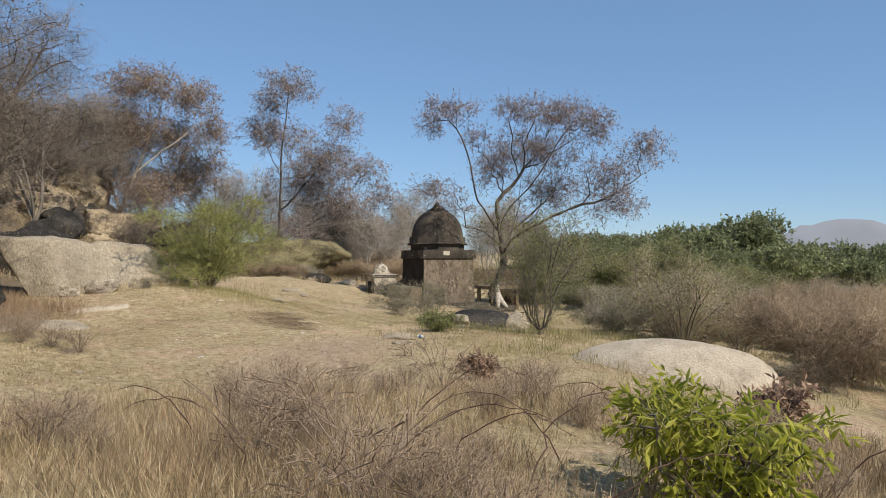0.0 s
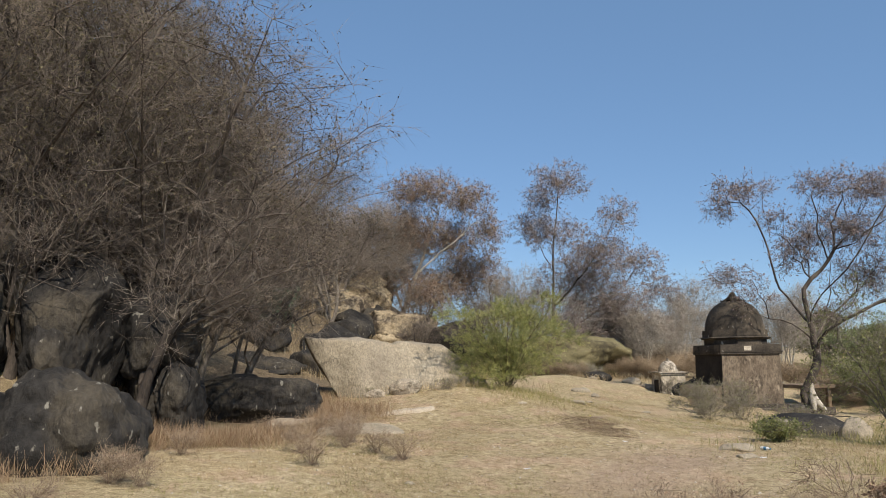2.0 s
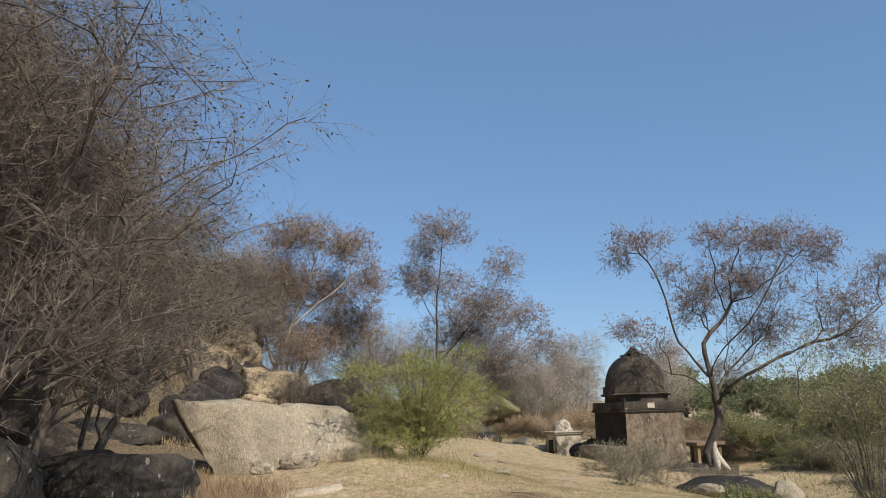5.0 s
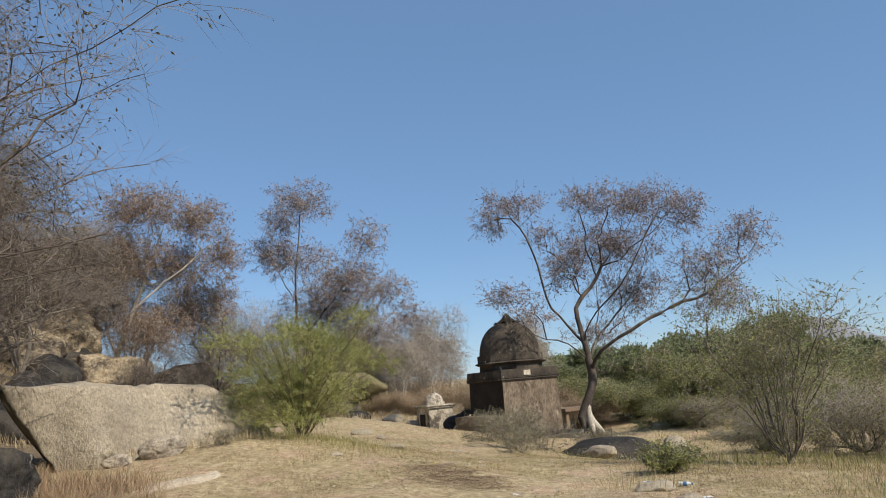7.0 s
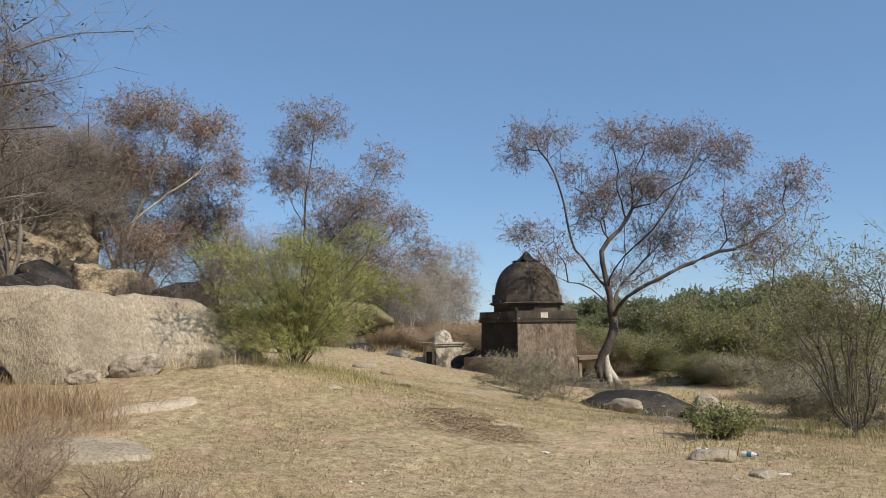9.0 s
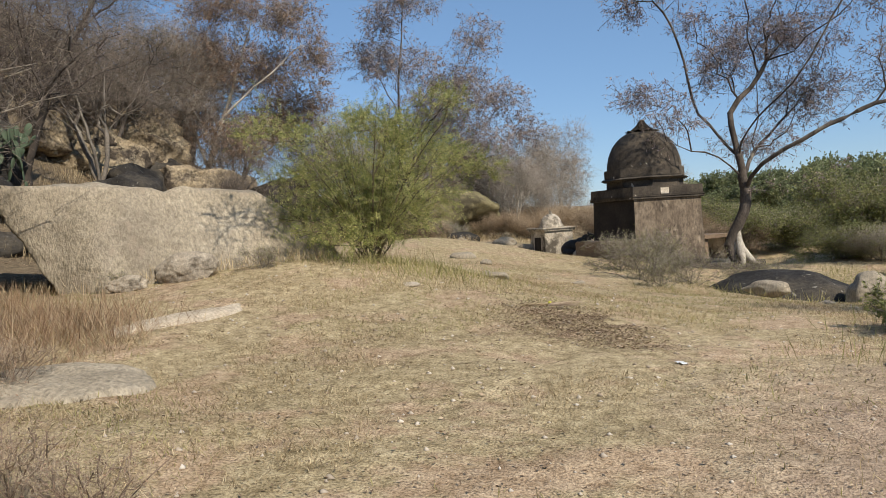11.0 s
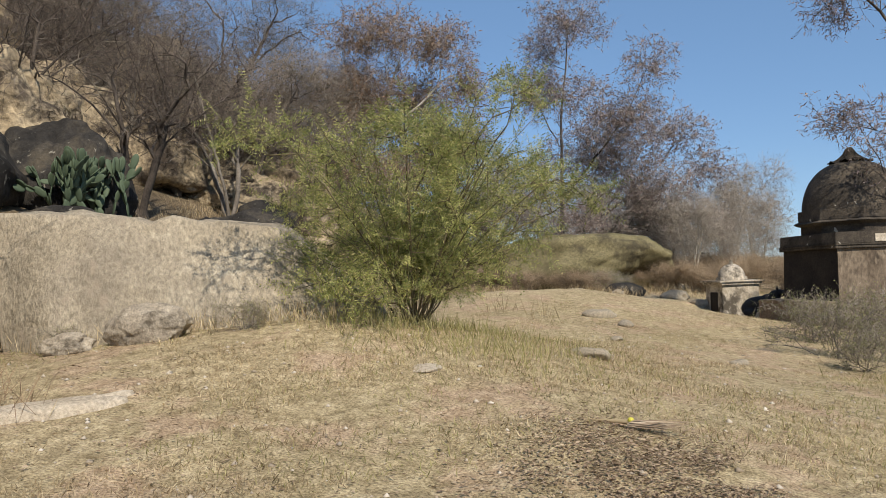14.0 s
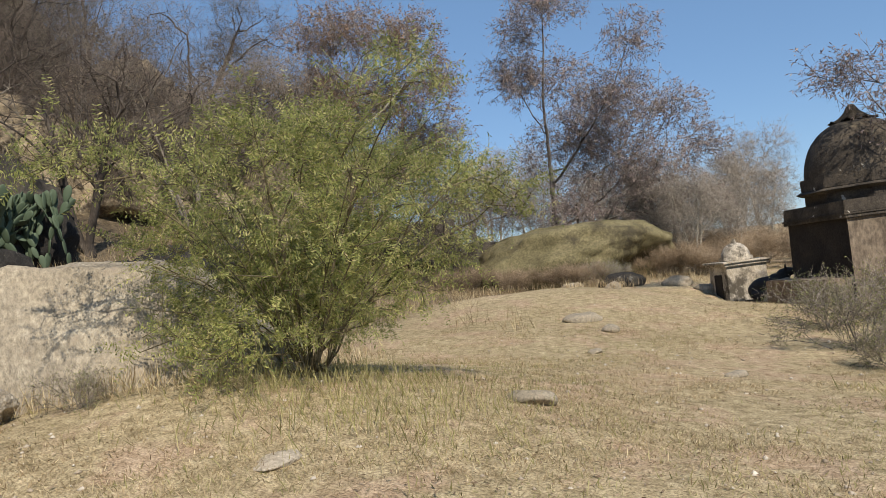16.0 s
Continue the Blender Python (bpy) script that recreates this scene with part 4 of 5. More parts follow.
def bare_tree(seed, height, spread, lean=(0, 0), twig=None, bark=None, leaf=None, leaves=0, label="", count=1400, at=(0, 0, 0), twigs=4, twig_r=0.003, twig_len=0.55, r0=0.11, stems=3, side=3):
    """A many-stemmed leafless tree with a wide crown of fine twigs."""
    rng = np.random.default_rng(seed)
    h, w = height, spread
    limbs = [[(0, 0, -0.4), (0.05, 0.05, 0.1)]]
    for k in range(stems):
        a = k * 6.28 / stems + rng.uniform(-0.5, 0.5)
        c, s_ = math.cos(a), math.sin(a)
        limbs.append([(0, 0, 0.05), (0.12 * w * c + 0.1 * lean[0], 0.12 * w * s_ + 0.1 * lean[1], 0.22 * h), (0.22 * w * c + 0.4 * lean[0], 0.22 * w * s_ + 0.4 * lean[1], 0.45 * h), (0.4 * w * c + 0.8 * lean[0], 0.4 * w * s_ + 0.8 * lean[1], 0.75 * h)])
    for k in range(6):
        a = k * 1.05 + rng.uniform(-0.4, 0.4)
        c, s_ = math.cos(a) * w, math.sin(a) * w
        z0 = rng.uniform(0.2, 0.4) * h
        limbs.append([(0.1 * c + 0.2 * lean[0], 0.1 * s_ + 0.2 * lean[1], z0), (0.35 * c + 0.4 * lean[0], 0.35 * s_ + 0.4 * lean[1], z0 + 0.12 * h), (0.65 * c + 0.7 * lean[0], 0.65 * s_ + 0.7 * lean[1], z0 + 0.24 * h), (0.92 * c + lean[0], 0.92 * s_ + lean[1], z0 + 0.3 * h)])
    cl = []
    for k in range(12):
        a = rng.uniform(0, 6.28)
        d = w * rng.uniform(0.2, 0.85)
        z = h * rng.uniform(0.35, 0.9)
        cl.append((d * math.cos(a) + lean[0] * z / h, d * math.sin(a) + lean[1] * z / h, z, w * 0.34, w * 0.34, h * 0.14))
    cl.append((lean[0] * 0.7, lean[1] * 0.7, h * 0.6, w * 0.8, w * 0.8, h * 0.34))
    return plant("tree", label, "tree", at, limbs, cl, count, r0, seed, bark or PALE_BARK, twig or TWIG, leaf or BROWN_LEAF, twigs=twigs, twig_len=twig_len, leaves=leaves, twig_r=twig_r,
                 leaf_len=0.06, leaf_wid=0.025, spread=0.7, group="bare trees on the rocky slope", tip=0.005, power=0.56, side=side, shell=0.6, balance=0.25)


def pale_roots(tree):
    """Whitened buttress roots that splay from the foot of a trunk."""
    for a, out, h in ((200, 0.3, 0.75), (290, 0.38, 0.9), (340, 0.42, 0.65)):
        c, s_ = math.cos(radians(a)), math.sin(radians(a))
        pts = np.array([(0.03 * c, 0.03 * s_, h), (0.22 * out * c, 0.22 * out * s_, 0.6 * h), (0.6 * out * c, 0.6 * out * s_, 0.22 * h), (1.15 * out * c, 1.15 * out * s_, -0.05)])
        v, f = bent_tube(pts, np.array([0.06, 0.10, 0.11, 0.05]), 10)
        part("root", mesh_of("root", v, f, PALE_BARK, True), PALE_BARK, tree, "pale splayed root")


pale_roots(temple_tree())
slope_trees()
A = bare_tree(41, 7.4, 3.6, (1.6, 0.2), twig=MID_TWIG, bark=BARK, count=1150, r0=0.16, label="leafless grey tree with dense fine twigs among boulders", at=(-15.8, 10.4, gz(-15.8, 10.4) - 0.1))
B = bare_tree(42, 8.0, 4.0, (2.2, -0.6), twig=MID_TWIG, bark=DARK_BARK, count=1200, r0=0.18, label="leafless brown-grey tree with leaning stems behind boulders", at=(-14.6, 8.9, gz(-14.6, 8.9) - 0.1), leaves=0.7, leaf=OLIVE_LEAF)
C = bare_tree(43, 5.6, 3.2, (0.9, 0.3), twig=MID_TWIG, bark=DARK_BARK, count=1100, r0=0.14, label="low leafless tree with russet twigs on the slope", at=(-19.6, 10.6, gz(-19.6, 10.6) - 0.1))
for seed, x, y, z, h, w, lean, lab in ((81, -12.75, 7.75, 1.1, 3.6, 1.7, (1.2, 1.3), "small leaning bare tree rooted between dark boulders"), (82, -13.9, 6.3, 1.6, 3.4, 1.6, (0.7, 0.5), "crooked bare tree rising behind a dark boulder"), (83, -14.9, 10.3, 0.9, 4.2, 1.9, (1.0, 0.9), "pale-stemmed bare tree leaning over the rocks"), (84, -15.4, 11.8, 0.8, 3.6, 1.6, (0.8, 0.7), "slender pale-stemmed bare tree on the rocky slope")):
    bare_tree(seed, h, w, lean, twig=MID_TWIG, bark=BARK if seed > 82 else DARK_BARK, count=260, label=lab, at=(x, y, z), r0=0.095, stems=2, side=3)
F = bare_tree(46, 5.2, 2.6, (0.6, 0.2), twig=DARK_TWIG, bark=DARK_BARK, label="dark crooked bare tree on the rocky slope", at=(-24.6, 21.6, gz(-24.6, 21.6) - 0.1), count=420, side=2, r0=0.15, twigs=3)
for src, x, y, turn, sc in ((B, -14.8, 6.2, 35, 0.95), (A, -18.0, 9.0, 20, 1.05), (B, -19.5, 12.5, -30, 1.0), (C, -15.8, 10.0, 20, 0.9), (B, -17.5, 4.5, -20, 1.1), (A, -15.2, 1.5, -50, 1.0), (A, -21.5, 6.5, 40, 1.1),
                            (F, -26.5, 19.5, 160, 1.0), (A, -28.2, 23.6, 75, 0.8), (A, -25.8, 25.2, 170, 0.8), (B, -27.4, 27.0, 110, 0.7), (C, -30.0, 21.8, 15, 1.1), (A, -32.5, 26.0, 250, 0.9), (A, -34.5, 25.0, 120, 1.0), (B, -35.5, 20.5, 40, 1.0), (B, -23.5, 12.5, 60, 0.9), (F, -29.0, 22.0, 210, 1.1),  (F, -27.5, 24.5, 60, 1.1), (C, -31.5, 30.0, 80, 0.8), (B, -30.5, 20.0, 250, 0.9), (B, -34.0, 27.0, 300, 1.0), (F, -30.5, 27.0, 20, 1.0), (A, -26.5, 11.0, 200, 1.1),
                            (A, -31.0, 34.5, 140, 1.0), (B, -37.0, 33.5, 100, 1.0), (C, -34.0, 21.0, 10, 1.2), (A, -41.0, 25.0, 60, 1.2), (C, -29.5, 36.5, 10, 0.8), (B, -25.5, 1.0, 10, 1.2), (A, -24.8, 36.5, 210, 0.75)):
    o = copy_thing(src, pose(x, y, gz(x, y) - 0.1, 0, 0, turn))
    o.scale = (sc, sc, sc)
for src, x, y, turn, sc in ((C, -23.4, 33.0, 300, 0.6), (C, -23.0, 27.6, 30, 0.45), (C, -25.2, 29.8, 120, 0.55)):
    o = copy_thing(src, pose(x, y, gz(x, y) - 0.1, 0, 0, turn))
    o.scale = (sc, sc, sc)
D = bare_tree(44, 6.2, 2.5, (0.2, 0), twig=PALE_TWIG, label="pale grey leafless tree far behind the shrine", at=(-19.6, 50, gz(-19.6, 50) - 0.1), twig_r=0.006, count=900, side=2)
for x, y, turn, sc in ((-17.0, 38.0, 80, 0.6), (-18.2, 39.6, 35, 0.55), (-16.9, 41.6, 120, 0.6), (-19.8, 40.8, 220, 0.65), (-24, 47, 90, 0.9), (-17.0, 45.5, 150, 0.75), (-21.5, 44.5, 20, 0.8), (-13.5, 49, 60, 0.8), (-26.5, 43.5, 260, 0.9), (-28, 52, 200, 1.0), (-16, 62, 300, 1.0), (-32, 48, 30, 1.1)):
    o = copy_thing(D, pose(x, y, gz(x, y) - 0.1, 0, 0, turn))
    o.scale = (sc, sc, sc)


# ---- bushes ----
def feathers(p, d, ln, rng, pairs, leaf_len, leaf_wid):
    """Two rows of leaflets along each twig."""
    m = len(p)
    side = unit(np.cross(d, rng.normal(size=(m, 3))))
    at = np.linspace(0.18, 1.0, pairs)
    pts, dirs, across = [], [], []
    for sgn in (-1, 1):
        for a in at:
            pts.append(p + d * (ln * a)[:, None])
            dirs.append(unit(d * 0.45 + side * sgn + rng.normal(0, 0.22, (m, 3)) + np.array([0, 0, -0.15])))
            across.append(d + rng.normal(0, 0.35, (m, 3)))
    pts, dirs, across = np.concatenate(pts), np.concatenate(dirs), np.concatenate(across)
    n = len(pts)
    return blades(pts, dirs, across, leaf_len * rng.uniform(0.65, 1.25, n), leaf_wid * rng.uniform(0.7, 1.25, n), 0.06)


def feathery_bush(label, at, height, width, count, seed):
    """A many-stemmed bush: stems fan out from the foot, arching sprays of paired leaflets hang from them down to the knee."""
    rng = np.random.default_rng(seed)
    limbs = [[(0, 0, -0.2), (0.0, 0, 0.04)]]
    for k in range(34):
        a = 2.4 * k + rng.uniform(-0.4, 0.4)
        c, s_ = math.cos(a), math.sin(a)
        foot = rng.uniform(0.04, 0.26)
        out, h = width * rng.uniform(0.12, 0.5), height * rng.uniform(0.55, 1.0)
        limbs.append([(foot * c * 0.4, foot * s_ * 0.4, 0.0), (foot * c, foot * s_, 0.12 * h), (0.38 * out * c, 0.38 * out * s_, 0.45 * h), (0.72 * out * c, 0.72 * out * s_, 0.75 * h), (out * c, out * s_, h * rng.uniform(0.88, 1.0))])
    cl = [(0, 0, height * 0.46, width * 0.36, width * 0.36, height * 0.28), (0, 0, height * 0.26, width * 0.27, width * 0.27, height * 0.14)]
    for k in range(26):
        a, z = rng.uniform(0, 6.28), height * rng.uniform(0.14, 0.97)
        reach = 0.42 * math.sin(min(1.0, z / height * 1.15 + 0.12) * math.pi * 0.62) + 0.10
        d = width * reach * rng.uniform(0.45, 1.0)
        cl.append((d * math.cos(a), d * math.sin(a), z, width * 0.13, width * 0.13, height * 0.09))
    t = in_clumps(cl, count, rng, 0.6)
    pos, par, tips = grow(limbs, t, 0.45, rng, 0.18, 0.025)
    r, seg, v, f = wood(pos, par, 0.06, 0.0035, 0.5)
    ob = thing("bush", label, "bush", at)
    part("stem", mesh_of("stem", v, f, GREEN_BARK, True), GREEN_BARK, ob)
    ends = np.nonzero((r < 0.009) & (pos[:, 2] > 0.09 * height))[0]
    ends = rng.choice(ends, min(len(ends), int(count * 2.4)), replace=False)
    k = np.repeat(ends, 3)
    d = unit(seg[k] + rng.normal(0, 0.75, (len(k), 3)))
    p = pos[k] + rng.normal(0, 0.015, (len(k), 3))
    ln = rng.uniform(0.10, 0.32, len(k))
    part("branchwork", mesh_of("branchwork", *spikes(p, d, ln, np.full(len(p), 0.0022)), GREEN_TWIG), GREEN_TWIG, ob)
    part("crown", mesh_of("crown", *feathers(p, d, ln, rng, 9, 0.036, 0.0115), BUSH_LEAF), BUSH_LEAF, ob)
    return ob


def bush(label, at, height, width, count, seed, twig, leaf, leaves, leaf_len, leaf_wid, twigs=5, twig_len=0.3, stems=14, name="bush", bark=None, low=0.25, droop=0.0, twig_r=0.003, group="", category="bush", side=1, r0=0.05, per=2, core=0.6):
    rng = np.random.default_rng(seed)
    limbs = [[(0, 0, -0.15), (0.02, 0, 0.1)]]
    for k in range(stems):
        a = 2.4 * k + rng.uniform(-0.3, 0.3)
        out = width * rng.uniform(0.25, 0.62)
        h = height * rng.uniform(0.55, 0.9)
        c, s_ = math.cos(a), math.sin(a)
        limbs.append([(0.02, 0, 0.05), (0.10 * width * c, 0.10 * width * s_, 0.2 * h), (0.4 * out * c, 0.4 * out * s_, 0.55 * h), (out * c, out * s_, h)])
    cl = [(0, 0, height * core, width * 0.37, width * 0.37, height * 0.30)]
    for k in range(14):
        a, d, z = rng.uniform(0, 6.28), width * rng.uniform(0.15, 0.56), height * rng.uniform(low, 0.98)
        cl.append((d * math.cos(a), d * math.sin(a), z, width * 0.15, width * 0.15, height * 0.12))
    return plant(name, label, category, at, limbs, cl, count, r0, seed, bark or BARK, twig, leaf, twigs, twig_len, twig_r, leaves, leaf_len, leaf_wid, balance=0.55, step=0.2, wobble=0.03, droop=droop, tip=0.004, group=group, trunk_name="stem", shell=0.55, side=side, per=per, power=0.5)


feathery_bush("tall feathery yellow-green bush with many thin stems by the granite slab", (-11.65, 16.6, gz(-11.65, 16.6)), 2.12, 3.3, 1300, 61)
bush("leafy bright green bush with drooping pointed leaves", (0.0, 5.1, gz(0, 5.1) - 0.05), 0.84, 1.15, 140, 62, GREEN_TWIG, BRIGHT_LEAF, 1.9, 0.11, 0.028, twigs=4, twig_len=0.14, stems=12, droop=0.5, low=0.35)
bush("thin greyish green shrub with long upright stems", (-3.6, 17.4, gz(-3.6, 17.4)), 2.7, 2.4, 320, 63, TWIG, DULL_LEAF, 3.4, 0.06, 0.017, twigs=2, twig_len=0.45, stems=20, low=0.3, side=2)
G1 = bush("straggling half-green shrub with slender pale stems and dry pods", (-0.6, 19.0, gz(-0.6, 19.0)), 2.0, 2.2, 220, 66, RED_TWIG, DULL_LEAF, 1.6, 0.06, 0.018, twigs=3, twig_len=0.5, stems=26, low=0.25, side=2, group="half-green shrubs")
S1 = bush("leafless russet thorn scrub, densely twigged", (2.5, 17.0, gz(2.5, 17.0)), 1.5, 3.6, 800, 64, SCRUB_TWIG, BROWN_LEAF, 0.25, 0.03, 0.01, twigs=4, twig_len=0.5, stems=24, group="thorn scrub", low=0.15, side=3, twig_r=0.004)
S2 = bush("half-green thorn scrub with dull leaves", (-1.2, 24.0, gz(-1.2, 24)), 1.5, 3.6, 700, 65, PALE_TWIG, DULL_LEAF, 1.1, 0.06, 0.02, twigs=4, twig_len=0.45, stems=22, group="thorn scrub", low=0.15, side=2, twig_r=0.004)
S3 = bush("broad dull green bush far below the temple", (-3.6, 36.5, gz(-3.6, 36.5)), 2.5, 4.8, 700, 74, TWIG, DULL_LEAF, 4.5, 0.11, 0.04, twigs=4, twig_len=0.55, stems=18, group="green bushes below the temple", low=0.15, side=1, twig_r=0.006)
for x, y, sc, turn in ((-0.5, 35.0, 0.8, 50), (-6.8, 41, 0.9, 20), (0.5, 43, 1.1, 80), (-9.5, 46, 0.9, 240), (-3.0, 48, 1.1, 10), (-5.2, 34.2, 0.6, 70)):
    o = copy_thing(S3, pose(x, y, gz(x, y) - 0.05, 0, 0, turn))
    o.scale = (sc, sc, sc * 0.72)
rs = random.Random(4)
for k in range(110):
    x, y = rs.uniform(1.8, 26), rs.uniform(12, 48)
    if k >= 96:
        x, y = rs.uniform(-7, 8), rs.uniform(34, 58)
    if x < 3.2 and y < 20:
        y += 7
    o = copy_thing(S2 if k >= 96 else S1 if rs.random() < (0.98 if x > 1 else 0.85) else S2, pose(x, y, gz(x, y) - 0.05, 0, 0, rs.uniform(0, 360)))
    k_ = rs.uniform(0.8, 1.2) * (0.75 if y < 27 else 1.0)
    o.scale = (k_, k_, k_ * rs.uniform(0.8, 1.1))
for x, y, sc in ((-3.0, 26.5, 0.6), (-0.3, 21.0, 0.5), (-4.4, 32.5, 0.65), (-2.6, 30.0, 0.7), (0.8, 26, 0.6)):
    o = copy_thing(S1 if x > -1 else S2, pose(x, y, gz(x, y) - 0.05, 0, 0, 40 * x))
    o.scale = (sc, sc, sc)
for x, y, sc in ((0.6, 19.6, 0.6),):
    o = copy_thing(G1, pose(x, y, gz(x, y) - 0.05, 0, 0, 70 * x))
    o.scale = (sc, sc, sc)
for x, y, sc in ((-18.2, 34.0, 0.5), (-23.6, 34.4, 0.7)):
    o = copy_thing(S2, pose(x, y, gz(x, y) - 0.05, 0, 0, 55 * x))
    o.scale = (sc * 0.6, sc * 0.6, sc)
# dark brush behind the crest and by the temple
for x, y, sc in ((-17.6, 37.0, 0.6), (-16.4, 38.2, 0.6), (-18.9, 37.8, 0.7), (-20.8, 33.0, 0.45), (-19.0, 33.4, 0.45), (-22.3, 32.6, 0.5), (-17.0, 41.0, 0.8), (-14.0, 42.5, 0.8), (-20.5, 40.5, 0.9), (-24, 39, 0.9), (-15.5, 46, 1.0), (-11.5, 44, 0.8), (-19, 45, 1.0), (-23, 43, 1.0), (-9, 40, 0.7)):
    o = copy_thing(S1, pose(x, y, gz(x, y) - 0.05, 0, 0, 33 * x))
    o.scale = (sc, sc, sc)
W1 = bush("leafless straggling thorn shrub before the temple", (-9.4, 23.4, gz(-9.4, 23.4)), 0.9, 1.5, 260, 67, TWIG, DULL_LEAF, 1.5, 0.03, 0.011, twigs=2, twig_len=0.2, stems=8, side=2, low=0.15, r0=0.02, group="dry shrubs")
for x, y, sc, turn in ((-10.2, 25.4, 1.0, 50), (-8.5, 24.2, 0.9, 130), (-7.6, 25.6, 0.8, 250), (-9.6, 27.0, 1.2, 10), (-8.8, 22.3, 0.7, 200), (-12.4, 15.2, 0.35, 10), (-13.9, 14.4, 0.3, 80), (-7.0, 26.6, 0.8, 90)):
    o = copy_thing(W1, pose(x, y, gz(x, y) - 0.03, 0, 0, turn))
    o.scale = (sc, sc, sc)
# leafless weeds and thorny runners in the tall grass
W2 = bush("dry reddish leafless weed in tall grass", (-3.0, 5.2, gz(-3.0, 5.2)), 0.55, 0.7, 110, 68, RED_TWIG, BROWN_LEAF, 0.4, 0.02, 0.008, twigs=3, twig_len=0.14, stems=10, side=2, low=0.3, r0=0.007, twig_r=0.0014, name="weed", category="weed", bark=RED_BARK, group="dry weeds")
W3 = bush("tall arching dry thorny weed in the grass", (-2.0, 4.3, gz(-2.0, 4.3)), 0.8, 1.3, 120, 69, RED_TWIG, BROWN_LEAF, 0.25, 0.02, 0.008, twigs=2, twig_len=0.16, stems=7, side=2, low=0.3, r0=0.006, twig_r=0.0014, name="weed", category="weed", bark=RED_BARK, group="dry weeds")
rw = random.Random(8)
for k in range(46):
    x, y = rw.uniform(-5.0, 3.8), rw.uniform(3.2, 9.0)
    o = copy_thing(W2 if k % 5 else W3, pose(x, y, gz(x, y) - 0.02, 0, 0, rw.uniform(0, 360)))
    k_ = rw.uniform(0.5, 0.95)
    o.scale = (k_, k_, k_)
for k in range(16):
    x, y = rw.uniform(-12.5, -8.5), rw.uniform(3.5, 11.0)
    o = copy_thing(W2, pose(x, y, gz(x, y) - 0.02, 0, 0, rw.uniform(0, 360)))
    o.scale = (0.7, 0.7, 0.7)


def runner(x, y, turn, length, height, seed):
    """An arching thorny stem that springs from the grass and bends over."""
    rng = np.random.default_rng(seed)
    n = 16
    t = np.linspace(0, 1, n)
    pts = np.stack([length * t ** 1.2, 0.06 * np.cumsum(rng.normal(0, 0.5, n)), height * (1 - (1.3 * t - 0.95) ** 2 / 0.9025) - 0.02], 1)
    pts += rng.normal(0, 0.006, (n, 3))
    d = unit(np.gradient(pts, axis=0))
    rad = np.linspace(0.006, 0.002, n)
    ob = thing("bramble", "bare dark red-brown thorny stem arching over the grass", "bramble", (x, y, gz(x, y)), "thorny runners")
    ob.rotation_euler = (0, 0, radians(turn))
    part("stem", mesh_of("stem", *bent_tube(pts, rad, 6), DARK_STEM, True), DARK_STEM, ob)
    k = rng.integers(3, n, 12)
    tagged(part("side_shoots", mesh_of("side_shoots", *spikes(pts[k], d[k] + rng.normal(0, 0.8, (12, 3)), rng.uniform(0.03, 0.16, 12), np.full(12, 0.0022)), DARK_STEM), DARK_STEM, ob), kind="stuff")


for k, (x, y, turn, length, height) in enumerate(((-2.9, 4.6, 200, 0.9, 0.55), (-2.0, 4.4, 20, 1.1, 0.62), (-1.7, 5.2, 330, 1.0, 0.5), (-1.1, 4.5, 60, 0.8, 0.7), (-0.7, 4.0, 15, 1.0, 0.55), (-1.0, 5.6, 190, 0.9, 0.6), (-0.2, 4.4, 100, 0.7, 0.6), (0.7, 5.8, 10, 1.3, 0.7), (-3.6, 5.0, 170, 0.9, 0.5), (-2.5, 6.4, 40, 1.0, 0.55), (-0.3, 6.6, 160, 1.1, 0.6))):
    runner(x, y, turn, length, height, 300 + k)
P1 = bush("withered plant with curled dark brown leaves", (-2.8, 9.6, gz(-2.8, 9.6)), 0.34, 0.4, 60, 72, RED_TWIG, BROWN_LEAF, 3, 0.07, 0.03, twigs=2, twig_len=0.08, stems=9, r0=0.012, name="plant", category="plant")
bush("low dark green plant in dry grass", (-5.4, 15.7, gz(-5.4, 15.7)), 0.36, 0.75, 120, 73, TWIG, DULL_LEAF, 4, 0.05, 0.02, twigs=3, twig_len=0.1, stems=12, r0=0.012, name="plant", category="plant", low=0.2)
copy_thing(P1, pose(0.7, 9.4, gz(0.7, 9.4), 0, 0, 80)).scale = (1.3, 1.3, 1.5)


def acacia(label, at, height, width, seed):
    rng = np.random.default_rng(seed)
    cl = []
    for k in range(16):
        a, d = rng.uniform(0, 6.28), width * rng.uniform(0.0, 0.45)
        z = height * rng.uniform(0.3, 0.85) * (1 - 0.35 * (d / (0.45 * width)) ** 2)
        cl.append((d * math.cos(a), d * math.sin(a), z, width * 0.17, width * 0.17, height * 0.15))
    limbs = [[(0, 0, -0.3), (0.1, 0, height * 0.2), (0.2, 0.1, height * 0.5)]]
    return plant("tree", label, "tree", at, limbs, cl, 900, 0.3, seed, BARK, TWIG, ACACIA_LEAF, twigs=5, twig_len=0.8, twig_r=0.012, leaves=9, leaf_len=0.32, leaf_wid=0.16, tip=0.02, step=0.8, wobble=0.15, group="distant green trees", shell=0.35)


